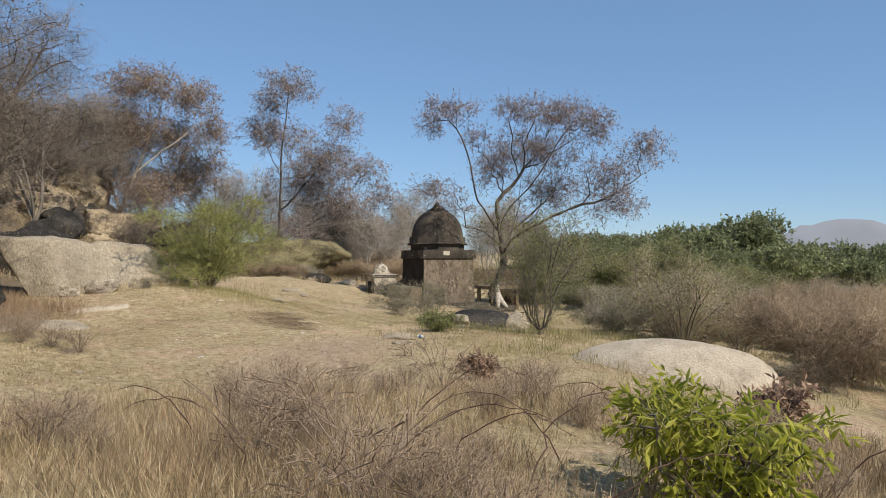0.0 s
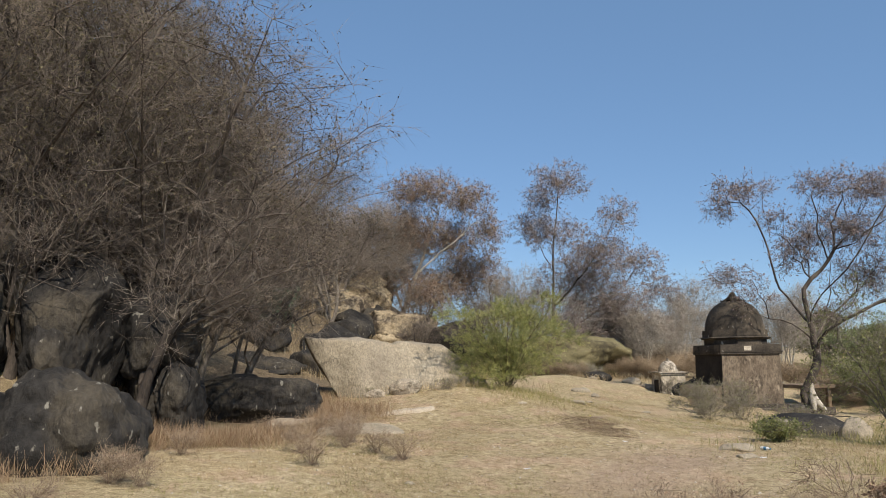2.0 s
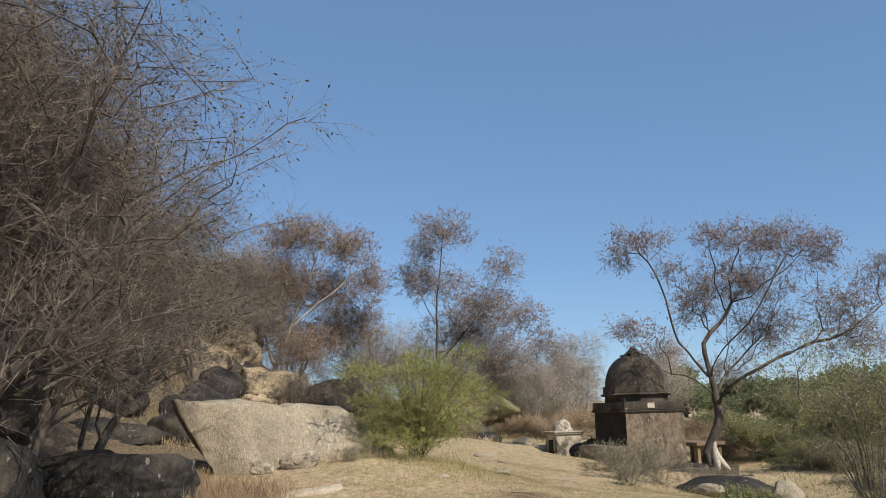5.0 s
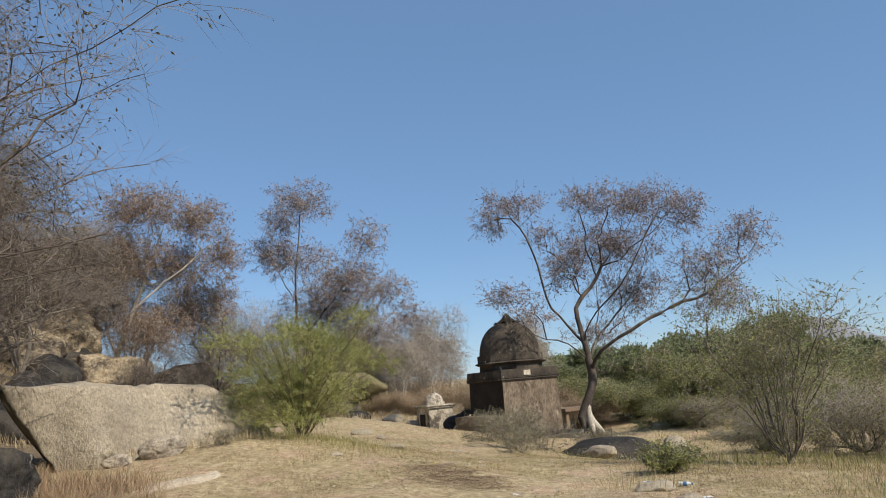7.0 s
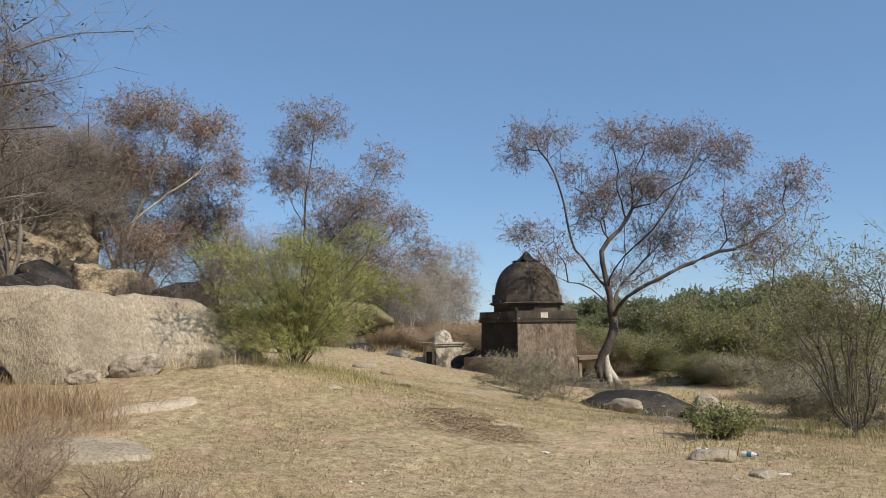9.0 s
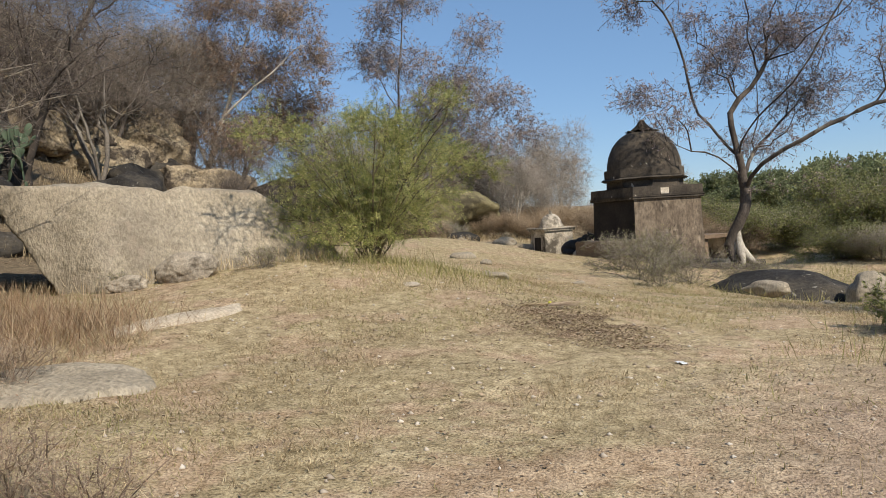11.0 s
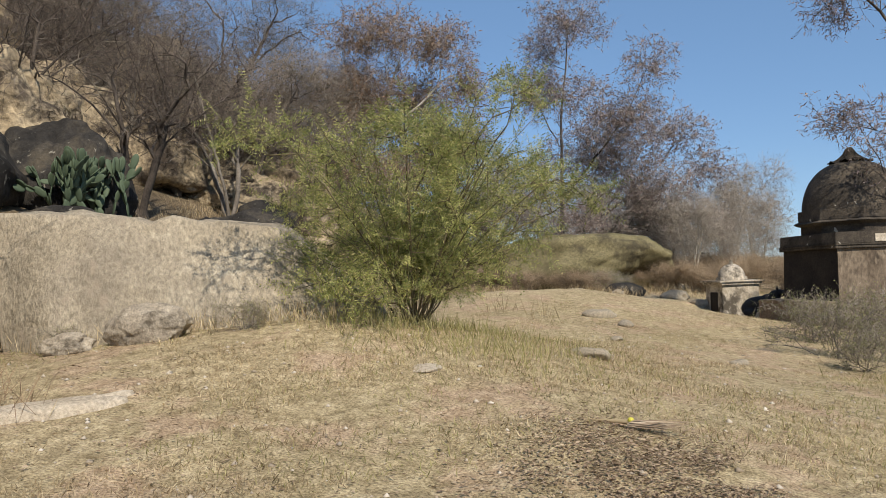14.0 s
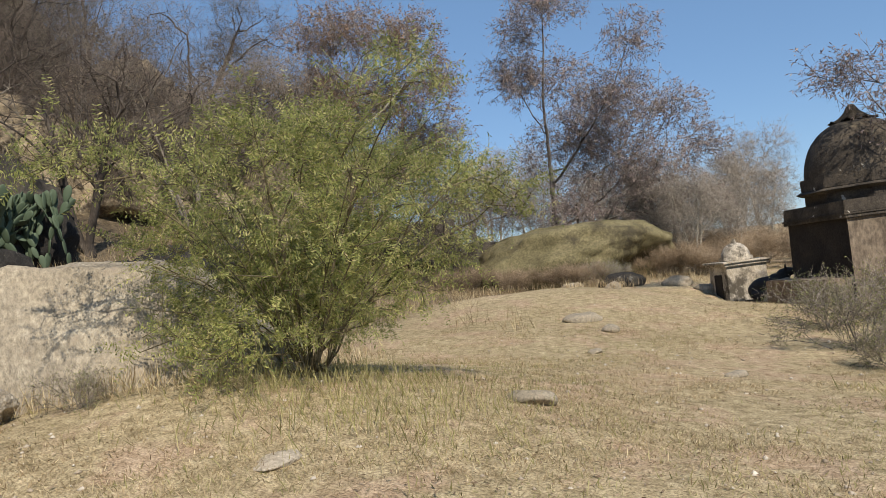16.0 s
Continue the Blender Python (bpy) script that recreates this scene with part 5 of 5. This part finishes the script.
ac = acacia("green broad-crowned acacia, greyed for haze, far off beyond the scrub", (4.0, 75, gz(4, 75)), 8.0, 13.0, 71)
for x, y, sc, turn in ((-3.5, 72, 0.62, 100), (-8, 80, 0.6, 40), (0.5, 62, 0.45, 200), (-5, 60, 0.4, 150), (16, 84, 0.85, 10), (11, 92, 0.8, 260), (24, 92, 0.9, 60), (-13, 84, 0.6, 320), (34, 100, 1, 10), (-1, 98, 0.9, 90), (-20, 95, 0.8, 30), (20, 70, 0.5, 77), (30, 76, 0.6, 170), (42, 90, 0.8, 7)):
    o = copy_thing(ac, pose(x, y, gz(x, y) - 0.2, 0, 0, turn))
    o.scale = (sc, sc, sc)


# ---- small shrine, bull statue, platform ----
def shrine():
    x, y = -14.05, 33.1
    ob = thing("shrine", "small old shrine with flaking white plaster and a low dome", "shrine", (x, y, gz(x, y) - 0.06))
    ob.rotation_euler = (0, 0, radians(-46))
    ob.scale = (0.86, 0.86, 1.0)
    bm = bmesh.new(); prism(bm, 4, 0.62, 0, 1.0, 0.6)
    part("wall", worn(bm, 0.02, 4), PLASTER, ob)
    for z0, z1, r in ((0.98, 1.05, 0.68), (1.05, 1.1, 0.74)):
        bm = bmesh.new(); prism(bm, 4, r, z0, z1)
        part("cornice", worn(bm, 0.015, 3), PLASTER, ob)
    bm = bmesh.new(); prism(bm, 8, 0.45, 1.1, 1.2)
    part("drum", worn(bm, 0.015, 2), PLASTER, ob)
    bm = bmesh.new()
    bmesh.ops.create_uvsphere(bm, u_segments=32, v_segments=16, radius=0.42, matrix=pose(0, 0, 1.18) @ Matrix.Diagonal((1, 1, 0.9, 1)))
    for f in bm.faces:
        f.smooth = True
    part("dome", bm, PLASTER, ob)
    bm = bmesh.new(); prism(bm, 8, 0.08, 1.52, 1.66, 0.03)
    part("finial", worn(bm, 0.006, 1, 0.005), PLASTER, ob)
    # the opening's shade is a solid black block on the wall
    bm = bmesh.new()
    bmesh.ops.create_cube(bm, size=1, matrix=pose(0, -0.6, 0.42) @ Matrix.Diagonal((0.5, 0.06, 0.72, 1)))
    part("niche", worn(bm, 0.01, 1, 0.006), SHADE_STONE, ob, "black panel for the shade in an open niche")


def bull():
    x, y = -12.75, 31.2
    z = gz(x, y)
    bm = bmesh.new(); prism(bm, 4, 0.42, -0.2, 0.30)
    ped = new("pedestal", bpy.data.meshes.new("pedestal"))
    worn(bm, 0.02, 3).to_mesh(ped.data)
    bm.free()
    ped.data.materials.append(BLACK_STONE)
    ped.matrix_world = pose(x, y, z, 0, 0, -46)
    tagged(ped, "square black stone pedestal under the bull statue", "pedestal")
    bm = bmesh.new()
    for c, r in (((0, 0, 0.30), (0.40, 0.21, 0.22)), ((0.16, 0, 0.47), (0.13, 0.10, 0.10)), ((0.33, 0, 0.46), (0.15, 0.12, 0.2)), ((0.45, 0, 0.58), (0.16, 0.09, 0.10)), ((-0.33, 0.0, 0.22), (0.12, 0.16, 0.16)),
                 ((0.30, 0.13, 0.12), (0.18, 0.07, 0.10)), ((0.30, -0.13, 0.12), (0.18, 0.07, 0.10)), ((-0.2, 0.17, 0.12), (0.2, 0.08, 0.10)), ((-0.2, -0.17, 0.12), (0.2, 0.08, 0.10)), ((0.40, 0.08, 0.70), (0.025, 0.03, 0.06)), ((0.40, -0.08, 0.70), (0.025, 0.03, 0.06))):
        bmesh.ops.create_uvsphere(bm, u_segments=20, v_segments=12, radius=1, matrix=pose(*c) @ Matrix.Diagonal((*r, 1)))
    for f in bm.faces:
        f.smooth = True
    me = bpy.data.meshes.new("statue")
    bm.to_mesh(me)
    bm.free()
    me.materials.append(STATUE_STONE)
    st = new("statue", me)
    fuse = st.modifiers.new("fuse", "REMESH")
    fuse.mode, fuse.voxel_size, fuse.use_smooth_shade = "VOXEL", 0.025, True
    st.matrix_world = pose(x, y, z + 0.29, 0, 0, 14)
    tagged(st, "black stone statue of a resting bull on a pedestal", "statue")
    boulder("rock", "small pale upright stone before the pedestal", (-12.5, 30.5, gz(-12.5, 30.5) + 0.12), (0.2, 0.14, 0.28), 81, GRANITE, cuts=4, sub=3)


shrine()
bull()


def platform():
    ob = thing("platform", "dark stone platform under the temple and tree", "platform", (*TEMPLE, 0.0))
    ob.rotation_euler = (0, 0, radians(-46.5))
    for x0, x1, y0, y1, z0, z1 in ((-1.35, 1.75, -1.3, 2.6, -1.0, -0.07), (-1.35, 2.15, -1.3, 2.9, -1.0, -0.34)):
        bm = bmesh.new()
        bmesh.ops.create_cube(bm, size=1, matrix=pose((x0 + x1) / 2, (y0 + y1) / 2, (z0 + z1) / 2) @ Matrix.Diagonal((x1 - x0, y1 - y0, z1 - z0, 1)))
        part("step", worn(bm, 0.03, 8, 0.02), BLACK_STONE, ob)
    bm = bmesh.new()
    bmesh.ops.create_cube(bm, size=1, matrix=pose(-0.05, -1.42, 0.2) @ Matrix.Diagonal((2.35, 0.5, 1.0, 1)))
    part("bench", worn(bm, 0.03, 6, 0.02), TAN_PLASTER, ob, "low tan plastered bench")


platform()
boulder("rock", "dark smooth sloping rock below the temple", (-6.9, 23.8, -0.42), (1.6, 1.2, 0.55), 82, SHADE_DARK_ROCK, turn=-25, tilt=10, rough=0.08, cuts=2)
boulder("rock", "pale rounded boulder at the rock's foot", (-5.4, 22.6, -0.25), (0.42, 0.4, 0.42), 83, GRANITE, cuts=3, sub=4)
boulder("rock", "low pale stone in the grass", (-7.0, 22.2, -0.02), (0.5, 0.2, 0.16), 84, GRANITE, turn=-35, cuts=3, sub=4)
boulder("rock", "mossy overhanging boulder behind the trees", (-20.6, 35.4, gz(-20.6, 35.4) + 0.7), (3.6, 2.0, 1.35), 85, MOSSY, turn=25, cuts=4, square=0.2)
for x, y, s, k in ((-17.5, 33.6, 0.5, 1), (-22.2, 35.0, 0.6, 2), (-16.0, 33.8, 0.35, 3), (-14.9, 33.2, 0.3, 4), (-18.6, 32.6, 0.28, 5), (-16.4, 30.8, 0.22, 6)):
    boulder("rock", "weathered stone on the crest", (x, y, gz(x, y) + s * 0.1), (s * 1.4, s, s * 0.7), 90 + k, GRANITE if k > 2 else SHADE_DARK_ROCK, turn=50 * k, cuts=4, sub=4)


def shelter():
    x, y = -9.8, 37.6
    ob = thing("shelter", "low ruined stone shelter with a flat slab roof", "shelter", (x, y, gz(x, y)))
    ob.rotation_euler = (0, 0, radians(-40))
    for cx, cy in ((-0.8, -0.55), (0.8, -0.55), (-0.8, 0.55), (0.8, 0.55)):
        bm = bmesh.new()
        bmesh.ops.create_cube(bm, size=1, matrix=pose(cx, cy, 0.4) @ Matrix.Diagonal((0.16, 0.16, 1.1, 1)))
        part("post", worn(bm, 0.015, 2), TAN_PLASTER, ob)
    bm = bmesh.new()
    bmesh.ops.create_cube(bm, size=1, matrix=pose(0, 0, 1.0) @ Matrix.Diagonal((2.0, 1.5, 0.14, 1)))
    part("roof_slab", worn(bm, 0.02, 4), TAN_PLASTER, ob)
    bm = bmesh.new()
    bmesh.ops.create_cube(bm, size=1, matrix=pose(0, 0.62, 0.4) @ Matrix.Diagonal((1.5, 0.18, 1.0, 1)))
    part("wall", worn(bm, 0.02, 4), PLASTER, ob)


shelter()


# ---- prickly pear ----
def pad_mesh():
    bm = bmesh.new()
    bmesh.ops.create_uvsphere(bm, u_segments=10, v_segments=7, radius=1, matrix=pose(0, 0, 0.17) @ Matrix.Diagonal((0.085, 0.02, 0.15, 1)))
    for v in bm.verts:
        v.co.x *= 0.75 + 0.9 * max(0, v.co.z)
    for f in bm.faces:
        f.smooth = True
    me = bpy.data.meshes.new("pad")
    bm.to_mesh(me)
    bm.free()
    me.materials.append(CACTUS)
    return me


def prickly_pear(x, y, label, seed, stems, tall):
    rng = random.Random(seed)
    ob = thing("cactus", label, "cactus", (x, y, gz(x, y) - 0.05), "prickly pears")
    me = pad_mesh()
    for s in range(stems):
        a, d = rng.uniform(0, 6.28), rng.uniform(0, 1.0) ** 0.6 * 1.25
        todo = [(pose(d * math.cos(a), d * math.sin(a), 0, rng.uniform(-15, 15), rng.uniform(-15, 15), rng.uniform(0, 180)), 0)]
        while todo:
            m, depth = todo.pop()
            k = rng.uniform(0.65, 1.0)
            o = new("pad", me)
            o.parent = ob
            o.matrix_basis = m @ Matrix.Scale(k, 4)
            if depth < tall:
                for _ in range(rng.choice((1, 2, 2))):
                    todo.append((m @ pose(rng.uniform(-0.05, 0.05), 0, 0.25 * k, rng.uniform(-20, 20), rng.uniform(-30, 30), rng.uniform(-70, 70)), depth + 1))
    ob.scale = (1.15, 1.15, 1.3)


prickly_pear(-23.5, 19.9, "clump of blue-green prickly pear cactus on the slope", 5, 17, 5)


# ---- small stones and litter ----
for x, y, s, k, lab in ((-5.2, 13.05, 0.17, 1, "small brown stone in short grass"), (-10.43, 15.25, 0.2, 2, "flat pale stone slab in the grass"), (-10.2, 17.35, 0.2, 3, "low pale stone in the grass"), (-5.6, 13.9, 0.3, 4, "rough pale stone beside litter"),
                        (-4.4, 5.6, 0.2, 5, "pale angular stone in tall grass"), (-7.9, 8.4, 0.07, 6, "small grey stone in short grass"), (-9.9, 20.6, 0.12, 7, "small pale stone in dry grass"), (-11.9, 21.4, 0.14, 8, "small pale stone in dry grass"), (-6.1, 19.6, 0.12, 9, "small pale stone in dry grass"), (-13.4, 23.8, 0.34, 10, "low reddish stone on the crest"), (-12.6, 23.2, 0.2, 11, "pale flat stone on the crest")):
    boulder("stone", lab, (x, y, gz(x, y) + (-0.01 if k == 2 else 0.05 * s)), (s * 1.1, s * 0.7, s * (0.16 if k == 2 else 0.4)), 100 + k, PALE_STONE if k == 2 else GRANITE, turn=60 * k, cuts=5, sub=3)


def bottle(x, y):
    ob = thing("bottle", "discarded clear plastic bottle with a blue label", "bottle", (x, y, gz(x, y) + 0.035))
    ob.rotation_euler = (radians(90), 0, radians(70))
    ob.scale = (0.8, 0.8, 0.8)
    prof = ((0.03, 0), (0.033, 0.01), (0.033, 0.06), (0.030, 0.07), (0.033, 0.08), (0.033, 0.14), (0.025, 0.17), (0.013, 0.19), (0.013, 0.205))
    bm = bmesh.new()
    lp = [[bm.verts.new((r * math.cos(k * math.pi / 8), r * math.sin(k * math.pi / 8), z)) for k in range(16)] for r, z in prof]
    for a, b_ in zip(lp, lp[1:]):
        for k in range(16):
            bm.faces.new((a[k], a[(k + 1) % 16], b_[(k + 1) % 16], b_[k])).smooth = True
    bm.faces.new(lp[0][::-1])
    part("body", bm, PLASTIC, ob)
    bm = bmesh.new(); prism(bm, 16, 0.035, 0.075, 0.13)
    part("label", bm, BLUE, ob, "blue paper label")
    bm = bmesh.new(); prism(bm, 16, 0.015, 0.2, 0.22)
    part("cap", bm, BLUE, ob)


bottle(-5.3, 14.2)
bottle(-5.75, 14.25)


def wrapper(x, y, turn):
    n = 9
    X, Y = np.meshgrid(np.linspace(-0.11, 0.11, n), np.linspace(-0.07, 0.07, n))
    Z = 0.02 + 0.02 * vnoise(X * 22 + x, Y * 22 + y, 5)
    k = np.arange(n * n).reshape(n, n)
    f = np.stack([k[:-1, :-1], k[:-1, 1:], k[1:, 1:], k[1:, :-1]], -1).reshape(-1, 4)
    ob = new("wrapper", mesh_of("wrapper", np.stack([X, Y, Z], -1).reshape(-1, 3), f, PLASTIC))
    ob.matrix_world = pose(x, y, gz(x, y), 0, 0, turn) @ Matrix.Scale(0.45, 4)
    tagged(ob, "crumpled white plastic wrapper on dry grass", "litter", "litter")


for x, y, a in ((-5.0, 13.2, 20), (-7.3, 10.2, 70), (-7.2, 13.2, 130)):
    wrapper(x, y, a)


def broom():
    x, y = -8.75, 15.1
    ob = thing("palm_frond", "dry palm frond lying on the ground with a yellow stub", "frond", (x, y, gz(x, y) + 0.02))
    ob.rotation_euler = (0, 0, radians(8))
    rng = np.random.default_rng(3)
    n = 46
    p = np.stack([rng.normal(0, 0.01, n), rng.normal(0, 0.025, n), rng.uniform(0, 0.03, n)], 1)
    d = np.stack([np.ones(n), rng.normal(0, 0.12, n), rng.normal(0.02, 0.05, n)], 1)
    part("tuft", mesh_of("tuft", *spikes(p, d, rng.uniform(0.25, 0.42, n), np.full(n, 0.004)), RED_TWIG), RED_TWIG, ob)
    v, f = tubes(np.array([[-0.32, 0.0, 0.02]]), np.array([[0.02, 0, 0.02]]), np.array([0.008]), np.array([0.016]), np.array([[1.0, 0, 0]]), np.array([[1.0, 0, 0]]), 8)
    part("stalk", mesh_of("stalk", v, f, STRAW, True), STRAW, ob)
    bm = bmesh.new()
    bmesh.ops.create_icosphere(bm, subdivisions=2, radius=0.02, matrix=pose(0, 0, 0.03))
    part("stub", bm, YELLOW, ob, "yellow stub")


broom()


# ---- grass, fallen leaves, pebbles ----
def sown(rng, n, x0, x1, y0, y1, density):
    x, y = rng.uniform(x0, x1, n), rng.uniform(y0, y1, n)
    keep = rng.random(n) < density(x, y)
    return x[keep], y[keep]


def grass(name, label, n, box, density, low, high, width, lean, material, seed):
    rng = np.random.default_rng(seed)
    x, y = sown(rng, n, *box, density)
    m = len(x)
    p = np.stack([x, y, ground(x, y) - 0.01], 1)
    d = np.stack([rng.normal(0, lean, m), rng.normal(0, lean, m), np.ones(m)], 1)
    side = np.stack([rng.normal(size=m), rng.normal(size=m), np.zeros(m)], 1)
    ob = new(name, mesh_of(name, *blades(p, d, side, rng.uniform(low, high, m), np.full(m, width) * rng.uniform(0.6, 1.4, m), 0.008), material))
    tagged(ob, label, "grass", kind="stuff")


def patchy(x, y, size, seed, cut=-0.1, sharp=2.5):
    return np.clip(0.5 + sharp * (vnoise(x / size, y / size, seed) + 0.5 * vnoise(x / size * 2.7, y / size * 2.7, seed + 1) - cut), 0, 1)


def near(x, y):
    return np.clip(1.25 - np.hypot(x + 7.5, y - 12) / 16, 0.05, 1)


def leaf_patch(x, y):
    return np.exp(-(((x + 8.25) + 0.35 * (y - 14.4)) / 0.72) ** 4 - ((y - 14.4) / 0.7) ** 4)


def off_track(x, y):
    return (1 - leaf_patch(x, y)) * np.clip(np.hypot(x + 5.9, 0.42 * (y - 11.3)) / 1.6 - 0.1 + 0.4 * vnoise(x, y, 6), 0.2, 1)


grass("grass", "short trampled straw-coloured grass", 900000, (-15, 0, 5, 30), lambda x, y: near(x, y) * patchy(x, y, 1.1, 11, 0.0, 2.2) * patchy(x, y, 0.28, 15, -0.45, 1.4) * off_track(x, y), 0.02, 0.07, 0.005, 1.1, STRAW, 1)
grass("grass", "sparse fading green grass", 260000, (-15, 0, 5, 30), lambda x, y: near(x, y) * patchy(x, y, 2.0, 21, 0.0) * patchy(x, y, 0.35, 25, -0.35, 1.4) * off_track(x, y), 0.02, 0.08, 0.005, 0.9, GREEN_GRASS, 2)


def tall_zone(x, y):
    edge = np.clip((x + 7.2 - 0.25 * (y - 2)) / 1.5, 0, 1) * np.clip((9.6 - y + 0.2 * x) / 2.0, 0, 1)
    edge = edge * np.clip((y + 3) / 3, 0, 1) * np.clip((10 - x) / 3, 0, 1)
    return edge * patchy(x, y, 0.8, 31, -0.45, 1.6)


grass("tall_grass", "tall dry straw-coloured grass", 315000, (-7.5, 10, -3, 10.5), tall_zone, 0.08, 0.34, 0.005, 0.55, STRAW, 3)
grass("tall_grass", "tall dry russet grass", 125000, (-7.5, 10, -3, 10.5), lambda x, y: tall_zone(x, y) * patchy(x, y, 1.2, 41, 0.0), 0.12, 0.44, 0.005, 0.45, RUSSET_GRASS, 4)


def rock_zone(x, y):
    return np.clip((-x - 9.4 - 0.22 * (y - 4)) / 1.2, 0, 1) * np.clip((13.3 - y) / 1.0, 0, 1) * np.clip(1.5 - np.abs(x + 12) / 4, 0, 1) * patchy(x, y, 0.9, 51, -0.05)


grass("tall_grass", "dry russet grass between the boulders", 200000, (-17, -8.5, 1.5, 14), rock_zone, 0.08, 0.44, 0.005, 0.55, RUSSET_GRASS, 5)
grass("tall_grass", "pale dry grass between the boulders", 60000, (-17, -8.5, 1.5, 14), rock_zone, 0.06, 0.36, 0.005, 0.65, STRAW, 6)
grass("tall_grass", "rank green grass round the foot of the bush", 13000, (-13, -9, 14.8, 18.5), lambda x, y: np.exp(-((x + 11.1) / 1.0) ** 2 - ((y - 16.4) / 0.8) ** 2), 0.06, 0.22, 0.006, 0.5, GREEN_GRASS, 7)
grass("tall_grass", "dry grass along the foot of the slab", 24000, (-17.5, -11.5, 12.5, 17), lambda x, y: np.exp(-((y - 14.75 - 0.6 * (x + 13.7)) / 0.22) ** 2) * patchy(x, y, 0.5, 61, -0.1), 0.06, 0.28, 0.006, 0.4, STRAW, 8)
grass("tall_grass", "dry grass on the crest and behind the slab", 60000, (-28, -8, 17, 36), lambda x, y: patchy(x, y, 1.6, 71, 0.15) * (x < -12 + 0.2 * (y - 30)) * (np.hypot(x + 13.4, 0.45 * (y - 30.5)) > 2.4), 0.1, 0.4, 0.010, 0.35, STRAW, 9)
grass("tall_grass", "dry grass round the temple and scrub", 70000, (-13, 9, 12, 33), lambda x, y: patchy(x, y, 1.5, 81, 0.1) * np.clip((x + 9.5 - 0.15 * (y - 14)) / 2 - np.where(y < 20, 1.6, 0) + 0.2, 0, 1), 0.05, 0.28, 0.008, 0.35, GREEN_GRASS, 10)


def fallen(name, label, n, box, density, low, high, material, seed):
    rng = np.random.default_rng(seed)
    x, y = sown(rng, n, *box, density)
    m = len(x)
    p = np.stack([x, y, ground(x, y) + rng.uniform(0.004, 0.02, m)], 1)
    a = rng.uniform(0, 6.28, m)
    d = np.stack([np.cos(a), np.sin(a), rng.normal(0, 0.2, m)], 1)
    side = np.stack([-np.sin(a), np.cos(a), rng.normal(0, 0.35, m)], 1)
    ln = rng.uniform(low, high, m)
    ob = new(name, mesh_of(name, *blades(p, d, side, ln, ln * rng.uniform(0.25, 0.55, m), 0.1), material))
    tagged(ob, label, "leaf litter", kind="stuff")


fallen("leaf_litter", "dark brown patch of fallen leaves", 110000, (-10, -5.5, 12.8, 16.2), lambda x, y: leaf_patch(x, y) * patchy(x, y, 0.4, 97, -0.55), 0.012, 0.034, LITTER, 11)
fallen("leaf_litter", "scattered brown leaves", 26000, (-15, -4, 7, 20), lambda x, y: near(x, y) * patchy(x, y, 1.3, 91, 0.15), 0.012, 0.04, LITTER, 12)
fallen("leaf_litter", "leaf litter under the slope trees", 60000, (-20, -11, 2, 18), lambda x, y: patchy(x, y, 1.3, 95, -0.1) * np.clip((-x - 12.2 - 0.12 * (y - 8)) / 1.2, 0, 1), 0.02, 0.05, LITTER, 13)


def pebbles(n, seed):
    rng = np.random.default_rng(seed)
    x, y = sown(rng, n, -14, -1, 5, 26, lambda x, y: near(x, y))
    m = len(x)
    r = 0.005 + 0.02 * rng.random(m) ** 4
    base = np.array([[1, 0, 0], [-1, 0, 0], [0, 1, 0], [0, -1, 0], [0, 0, 0.7], [0, 0, -0.7]], float)
    v = base[None] * r[:, None, None] * rng.uniform(0.6, 1.4, (m, 6, 1)) + np.stack([x, y, ground(x, y) + 0.003], 1)[:, None]
    f = np.array([[0, 2, 4], [2, 1, 4], [1, 3, 4], [3, 0, 4], [2, 0, 5], [1, 2, 5], [3, 1, 5], [0, 3, 5]])
    ob = new("gravel", mesh_of("gravel", v.reshape(-1, 3), (f[None] + (np.arange(m) * 6)[:, None, None]).reshape(-1, 3), PEBBLE))
    tagged(ob, "scattered pale pebbles and chips of stone", "gravel", kind="stuff")


pebbles(8000, 14)


# ---- far hills ----
def far_hills():
    n = 160
    a = np.linspace(radians(40), radians(150), n)
    r = 1250.0
    h = 16 + 52 * np.exp(-((np.degrees(a) - 82) / 4.0) ** 2) + 30 * np.exp(-((np.degrees(a) - 62) / 9.0) ** 2) + 5 * vnoise(a * 40, a * 0, 7) + 2 * vnoise(a * 150, a * 0, 8)
    bot = np.stack([r * np.cos(a), r * np.sin(a), np.full(n, -40.0)], 1)
    top = np.stack([(r + 120) * np.cos(a), (r + 120) * np.sin(a), h], 1)
    k = np.arange(n - 1)
    f = np.stack([k + 1, k, k + n, k + n + 1], 1)
    tagged(new("backdrop", mesh_of("backdrop", np.concatenate([bot, top]), f, FAR_HILL, True)), "hills on the horizon, coloured pale blue for haze", "hills", kind="structure")


far_hills()
